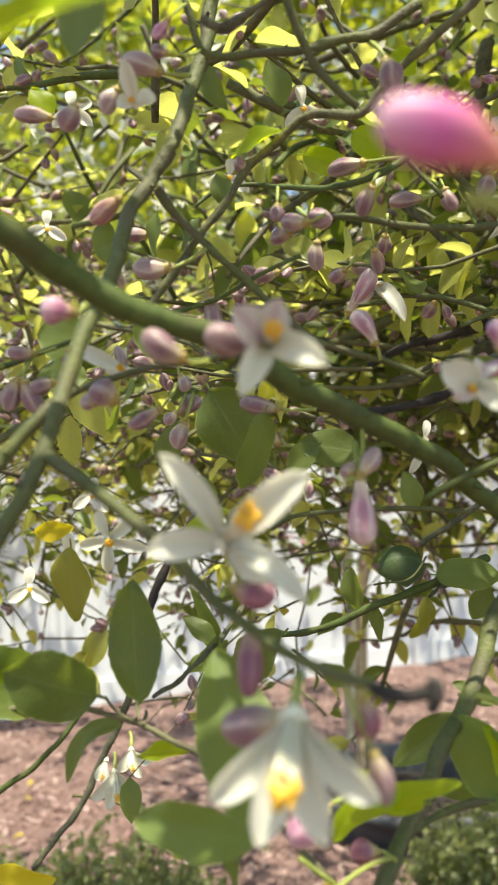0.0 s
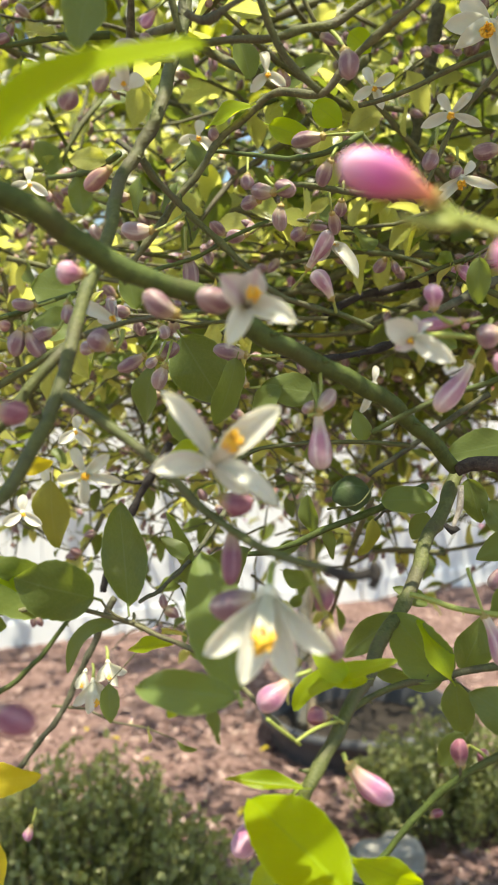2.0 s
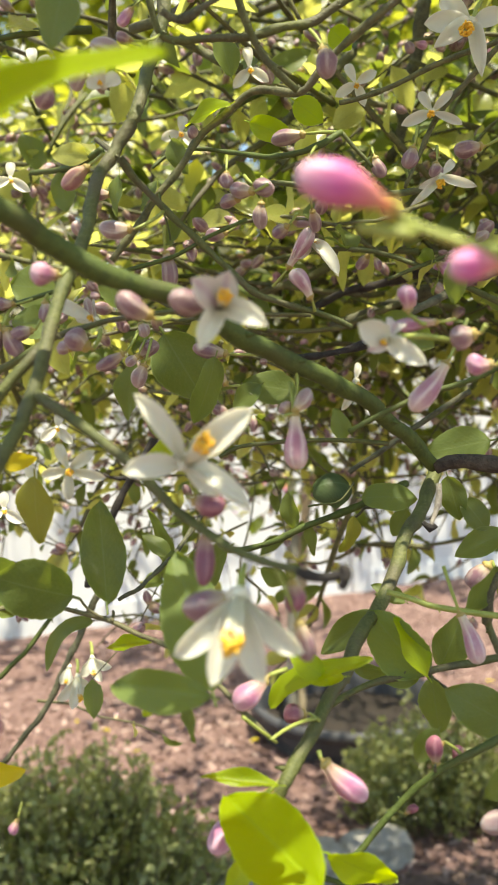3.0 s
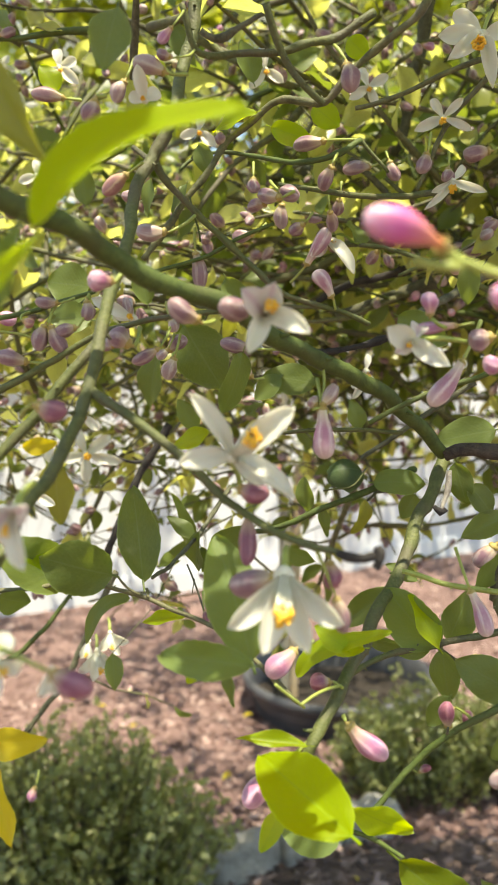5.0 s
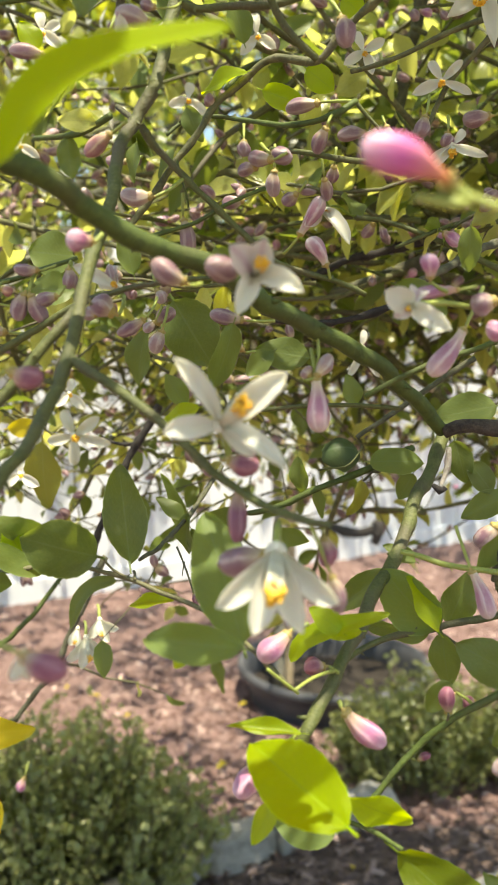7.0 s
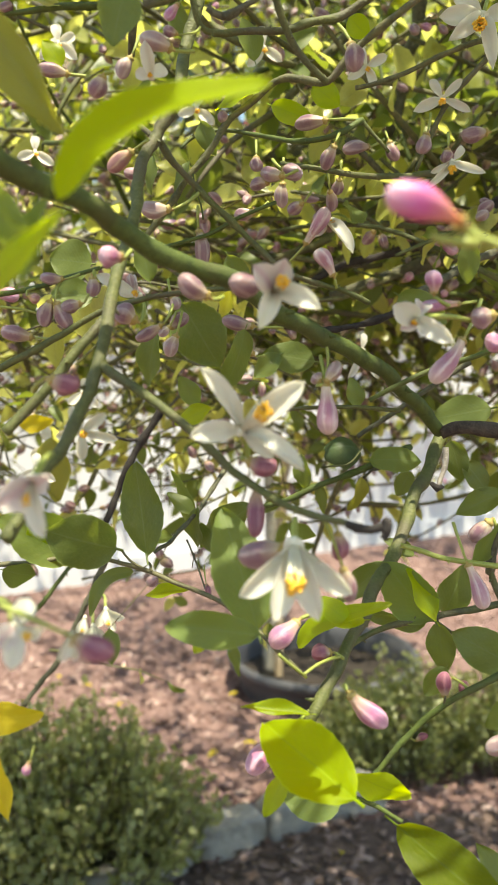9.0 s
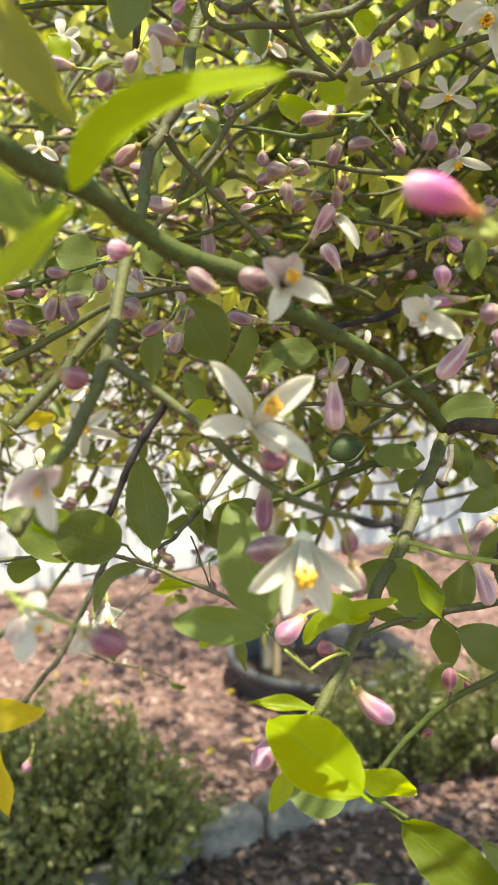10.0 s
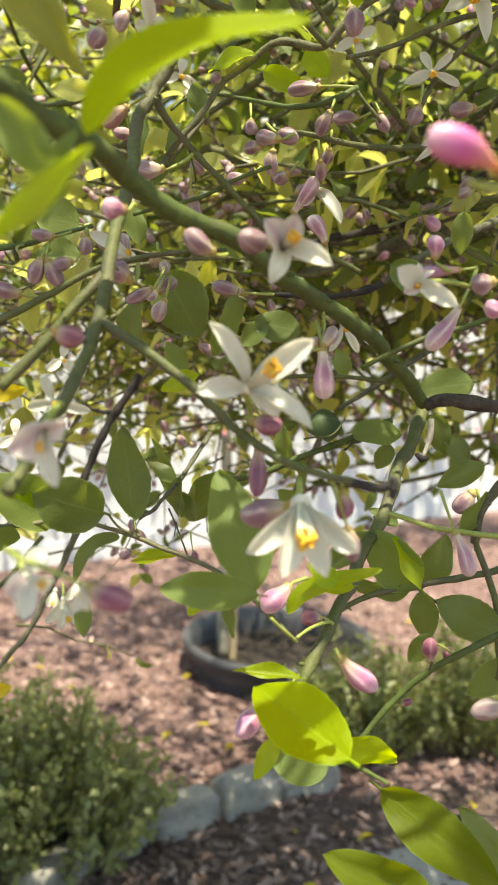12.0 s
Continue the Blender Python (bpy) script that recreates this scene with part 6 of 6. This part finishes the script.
v, f = lathe(((0.005, -0.02), (0.300, -0.02), (0.306, 0.0), (0.318, 0.06), (0.326, 0.085), (0.344, 0.088), (0.353, 0.096), (0.354, 0.116), (0.346, 0.126), (0.332, 0.124), (0.322, 0.112), (0.316, 0.07), (0.312, 0.03)), 72)
hang("body", mesh_of("body", v, f, MAT["pot"]), POT, here)
v, f = lathe(((0.314, 0.030), (0.24, 0.036), (0.14, 0.030), (0.05, 0.038), (0.004, 0.034)), 48)
v = [(x, y, z + 0.012 * noise.noise((x * 14, y * 14, 2))) for x, y, z in v]
hang("soil", mesh_of("soil", v, f, MAT["soil"]), POT, here, "potting soil, coloured dark for the shade inside the tub")

YOUNG = root("young_tree", (PX - 0.20, PY, 0.04), "slim young citrus tree growing in the black pot", "tree")
v, f = tube(spline(((PX - 0.20, PY, 0.03), (PX - 0.197, PY + 0.01, 0.35), (PX - 0.20, PY, 0.62), (PX - 0.215, PY, 0.95), (PX - 0.19, PY + 0.02, 1.4)), 0.04), 0.026, 0.014, 12, 0.12, 77)
g, h = tube(spline(((PX - 0.199, PY, 0.52), (PX - 0.17, PY + 0.02, 0.70), (PX - 0.11, PY + 0.04, 0.95), (PX - 0.06, PY + 0.04, 1.4)), 0.04), 0.016, 0.009, 10, 0.12, 78)
f += [tuple(k + len(v) for k in q) for q in h]
v += g
hang("trunk", mesh_of("trunk", v, f, MAT["grey"]), YOUNG, None, "forked grey trunk")
TWV, TWF, BDV, BDF, BDU = [], [], [], [], []
CLOUDS = {k: Cloud(SMALL) for k in ("leaf", "sunlit")}
for k in range(230):
    a = rng.uniform(0, 6.28)
    z = 0.85 + 1.2 * rng.random() ** 1.1
    far_twig((PX + 0.05 + rng.uniform(-0.75, 0.45), PY + rng.uniform(-0.3, 0.4), z), (math.cos(a), math.sin(a), rng.uniform(-0.4, 0.5)), rng.uniform(0.15, 0.4), 0.0035, 6, 2, 0.045, 0.5)
tagged(hang("twig_tangle", mesh_of("twig_tangle", TWV, TWF, MAT["bark"]), YOUNG), kind="stuff")
tagged(hang("bud_scatter", mesh_of("bud_scatter", BDV, BDF, MAT["pink"], BDU), YOUNG), kind="stuff")
for k, c in CLOUDS.items():
    tagged(hang("foliage", c.mesh("foliage", MAT[k]), YOUNG), kind="stuff")

def citrus_tree(foot, crotch, tips, box, rise, n, seed, label):
    """A short trunk, arching limbs to each tip and a crown of twigs inside a box."""
    global TWV, TWF, BDV, BDF, BDU, CLOUDS
    foot, crotch = Vector(foot), Vector(crotch)
    ob = root("citrus_tree", foot, label, "tree")
    v, f = tube(spline((foot - Vector((0, 0, 0.05)), (foot + crotch) / 2 + Vector((-0.04, 0.02, 0.05)), crotch), 0.05), 0.07, 0.05, 12, 0.12, seed)
    hang("trunk", mesh_of("trunk", v, f, MAT["bark"]), ob)
    for k, tip in enumerate(tips):
        e = Vector(tip)
        mid = (e + crotch) / 2 + Vector((0, 0, 0.18))
        v, f = tube(spline((crotch - Vector((0.02, -0.01, 0.08)), mid, e), 0.05), 0.03, 0.008, 8, 0.1, seed + 10 * k)
        hang("limb", mesh_of("limb", v, f, MAT["bark"]), ob)
    TWV, TWF, BDV, BDF, BDU = [], [], [], [], []
    CLOUDS = {k: Cloud(SMALL) for k in ("leaf", "sunlit")}
    for k in range(n):
        a = rng.uniform(0, 6.28)
        x, y = rng.uniform(*box[0]), rng.uniform(*box[1])
        far_twig((x, y, rng.uniform(*box[2]) + rise * max(0.0, x)), (math.cos(a), math.sin(a), rng.uniform(-0.4, 0.4)), rng.uniform(0.2, 0.5), 0.005, 8, 2, 0.075, 0.5)
    tagged(hang("twig_tangle", mesh_of("twig_tangle", TWV, TWF, MAT["bark"]), ob), kind="stuff")
    tagged(hang("bud_scatter", mesh_of("bud_scatter", BDV, BDF, MAT["pale"], BDU), ob), kind="stuff")
    for k, c in CLOUDS.items():
        tagged(hang("foliage", c.mesh("foliage", MAT[k]), ob), kind="stuff")


citrus_tree((-1.75, 3.5, 0), (-1.6, 3.42, 1.1), ((-0.9, 3.2, 1.8), (-0.3, 3.4, 2.2), (0.4, 3.3, 2.4), (-1.5, 3.0, 2.0), (-1.0, 3.9, 2.2), (0.0, 3.8, 2.0)),
            ((-2.3, 0.9), (2.6, 4.1), (1.45, 2.55)), 0.15, 190, 78, "leafy citrus tree shading the mulch in front of the fence")
# trunk out of view; this tree is added to shade the fence
citrus_tree((2.7, 4.9, 0), (2.6, 4.88, 1.1), ((1.9, 4.8, 1.9), (1.2, 4.7, 2.1), (0.8, 4.9, 2.4), (2.2, 4.4, 2.3), (2.9, 4.9, 2.5), (1.6, 5.0, 2.7)),
            ((0.7, 3.2), (4.4, 5.2), (1.55, 2.9)), 0.0, 260, 178, "leafy citrus tree added so that its crown shades the white fence")

STAKE = new("wooden_stake", plank(0.026, 0.026, 0.85, 0.003))
STAKE.data.materials.append(MAT["stake"])
STAKE.matrix_basis = pose(PX - 0.162, PY - 0.02, 0.46, 0.6, 0.8, 20)
tagged(STAKE, "pale square wooden stake stuck in the potting soil", "stake")


# ---- low shrubs ----
def shrub(place, rx, ry, h, n, seed, label):
    r = random.Random(seed)
    ob = root("shrub", place, label, "shrub", "low shrubs")
    blades = Cloud(leaf_grid(4, 2, 0.3, 0.8, 0.3, 3))
    sv, sf = [], []
    for k in range(n // 26):
        a, q = r.uniform(0, 6.28), math.sqrt(r.random())
        foot = Vector((place[0] + rx * 0.55 * q * math.cos(a), place[1] + ry * 0.55 * q * math.sin(a), -0.01))
        top = Vector((place[0] + rx * q * math.cos(a), place[1] + ry * q * math.sin(a), h * (1.04 - 0.62 * q * q) * r.uniform(0.68, 0.99)))
        line = spline((foot, (foot + top) / 2 + ball(r) * 0.03, top), 0.025)
        v, f = tube(line, 0.0028, 0.0012, 5, 0.1, k)
        sf += [tuple(i + len(sv) for i in g) for g in f]
        sv += v
        for _ in range(26):
            i = r.randrange(len(line) // 3, len(line))
            way = (ball(r) + Vector((0, 0, 0.2))).normalized()
            s = r.uniform(0.014, 0.027)
            blades.put(line[i] + ball(r) * 0.03 * r.random(), way, (ball(r) + Vector((0, -0.3, 0.5))).normalized(), s, s * 0.62)
    tagged(hang("stem_tangle", mesh_of("stem_tangle", sv, sf, MAT["dusk"]), ob), kind="stuff")
    tagged(hang("foliage", blades.mesh("foliage", MAT["shrub"]), ob), kind="stuff")
    return ob


shrub((-0.38, 1.78, 0), 0.36, 0.20, 0.47, 8000, 5, "dense small-leaved green shrub growing from the mulch")
shrub((-0.80, 1.90, 0), 0.30, 0.24, 0.40, 4000, 6, "dense small-leaved green shrub growing from the mulch")
shrub((0.50, 2.30, 0), 0.28, 0.15, 0.39, 4200, 8, "small-leaved green shrub in front of the black tub")
shrub((0.86, 2.34, 0), 0.28, 0.2, 0.42, 4000, 9, "small-leaved green shrub beside the black tub")


# ---- concrete edging ----
def edging_block(seed):
    """A rough weathered kerb stone with worn, rounded corners."""
    r = random.Random(seed)
    w, dep, h = r.uniform(0.165, 0.185), r.uniform(0.09, 0.11), r.uniform(0.105, 0.12)
    bm = bmesh.new()
    bmesh.ops.create_cube(bm, size=1)
    bmesh.ops.subdivide_edges(bm, edges=list(bm.edges), cuts=9, use_grid_fill=True)
    for q in bm.verts:
        c = q.co * 2
        round_off = 1 - 0.085 * (abs(c.x) ** 4 * abs(c.z) ** 4 + abs(c.y) ** 4 * abs(c.z) ** 4 + abs(c.x) ** 4 * abs(c.y) ** 4)
        p = Vector((q.co.x * w, q.co.y * dep, q.co.z * h)) * round_off
        n = noise.noise_vector((p.x * 22 + seed * 3.1, p.y * 22, p.z * 22)) * 0.011 + noise.noise_vector((p.x * 75, p.y * 75 + seed, p.z * 75)) * 0.0028
        groove = 0.006 if (int((c.x + 1) * 3.2) % 2 and c.y < -0.95) else 0.0
        q.co = p + n + Vector((0, groove, h / 2 - 0.035))
    me = bpy.data.meshes.new("edging_block")
    bm.to_mesh(me)
    bm.free()
    me.polygons.foreach_set("use_smooth", np.full(len(me.polygons), True))
    me.materials.append(MAT["concrete"])
    return me


for i, (x, y, turned) in enumerate(((0.31, 2.11, 22), (0.145, 2.035, 26), (-0.02, 1.945, 32), (-0.17, 1.84, 40), (-0.30, 1.70, 46))):
    ob = new("edging_block", edging_block(i))
    ob.matrix_basis = pose(x, y, 0.0, rng.uniform(-5, 5), rng.uniform(-4, 4), turned)
    tagged(ob, "grey weathered concrete edging block set in the mulch", "edging", "edging blocks")

v = edging_block(41)
PAVER = new("paving_slab", v)
PAVER.name, v.name = "paving_slab", "paving_slab"
PAVER.matrix_basis = pose(0.60, 1.70, -0.02, 1.5, -1, 14) @ Matrix.Diagonal((2.1, 3.3, 0.5, 1))
tagged(PAVER, "pale grey concrete slab lying flush in the mulch", "paving slab")

# ---- trees behind the fence ----
def far_tree(place, h, spread, n, seed):
    r = random.Random(seed)
    ob = root("background_tree", place, "leafy green tree standing behind the white fence", "tree", "trees behind the fence")
    p = Vector(place)
    v, f = tube(spline((p + Vector((0, 0, -0.1)), p + Vector((0.1, 0, h * 0.3)), p + Vector((0, 0.1, h * 0.75))), 0.3), 0.16, 0.05, 10, 0.1, seed)
    hang("trunk", mesh_of("trunk", v, f, MAT["bark"]), ob)
    lv, lf = [], []
    crown = Cloud(leaf_grid(3, 2, 0.3, 0.8, 0.3, 3))
    for k in range(26):
        d = ball(r)
        c = p + Vector((d.x * spread, d.y * spread, h * 0.62 + d.z * h * 0.36)) * 1.0
        v, f = tube(spline((p + Vector((0, 0, h * r.uniform(0.25, 0.7))), (p + Vector((0, 0, h * 0.6)) + c) / 2, c), 0.25), 0.05, 0.012, 6, 0.1, k)
        lf += [tuple(i + len(lv) for i in g) for g in f]
        lv += v
        for _ in range(n // 26):
            q = ball(r) * spread * 0.42 * r.random() ** 0.5
            s = r.uniform(0.14, 0.26)
            crown.put(c + q, ball(r), (ball(r) + Vector((0, 0, 0.6))), s, s * 0.5)
    tagged(hang("limb_tangle", mesh_of("limb_tangle", lv, lf, MAT["bark"]), ob), kind="stuff")
    tagged(hang("crown", crown.mesh("crown", MAT["far"]), ob), kind="stuff")


far_tree((-2.6, 8.6, 0), 6.0, 1.9, 9000, 1)
far_tree((0.4, 9.6, 0), 6.6, 2.1, 9000, 2)
far_tree((3.6, 10.8, 0), 6.4, 2.2, 9000, 3)
far_tree((-5.8, 10.2, 0), 6.4, 2.2, 7000, 4)
far_tree((-1.4, 13.0, 0), 8.0, 2.6, 8000, 5)

# ---- loose chips nearest the path ----
CHIP_ME = []
for k in range(6):
    s = 0.009 + 0.002 * k
    v = [(x * s * (1 + 0.06 * k), y * s, z * s) for x, y, z in ((-1, -0.4, 0), (1, -0.5, 0), (1.1, 0.4, 0), (-0.9, 0.5, 0), (-0.8, -0.3, 0.35), (0.9, -0.35, 0.3), (0.85, 0.3, 0.4), (-0.85, 0.35, 0.3))]
    CHIP_ME.append(mesh_of("bark_chip", v, [(4, 5, 6, 7), (0, 1, 5, 4), (1, 2, 6, 5), (2, 3, 7, 6), (3, 0, 4, 7), (3, 2, 1, 0)], MAT["dark_chip"], None, False))
for k in range(280):
    x, y = rng.uniform(-0.1, 0.75), rng.uniform(1.32, 1.9)
    hang("bark_chip", CHIP_ME[k % 6], PLOT, pose(x, y, earth(x, y) + 0.010, rng.uniform(-30, 30), rng.uniform(-25, 25), rng.uniform(0, 360)))
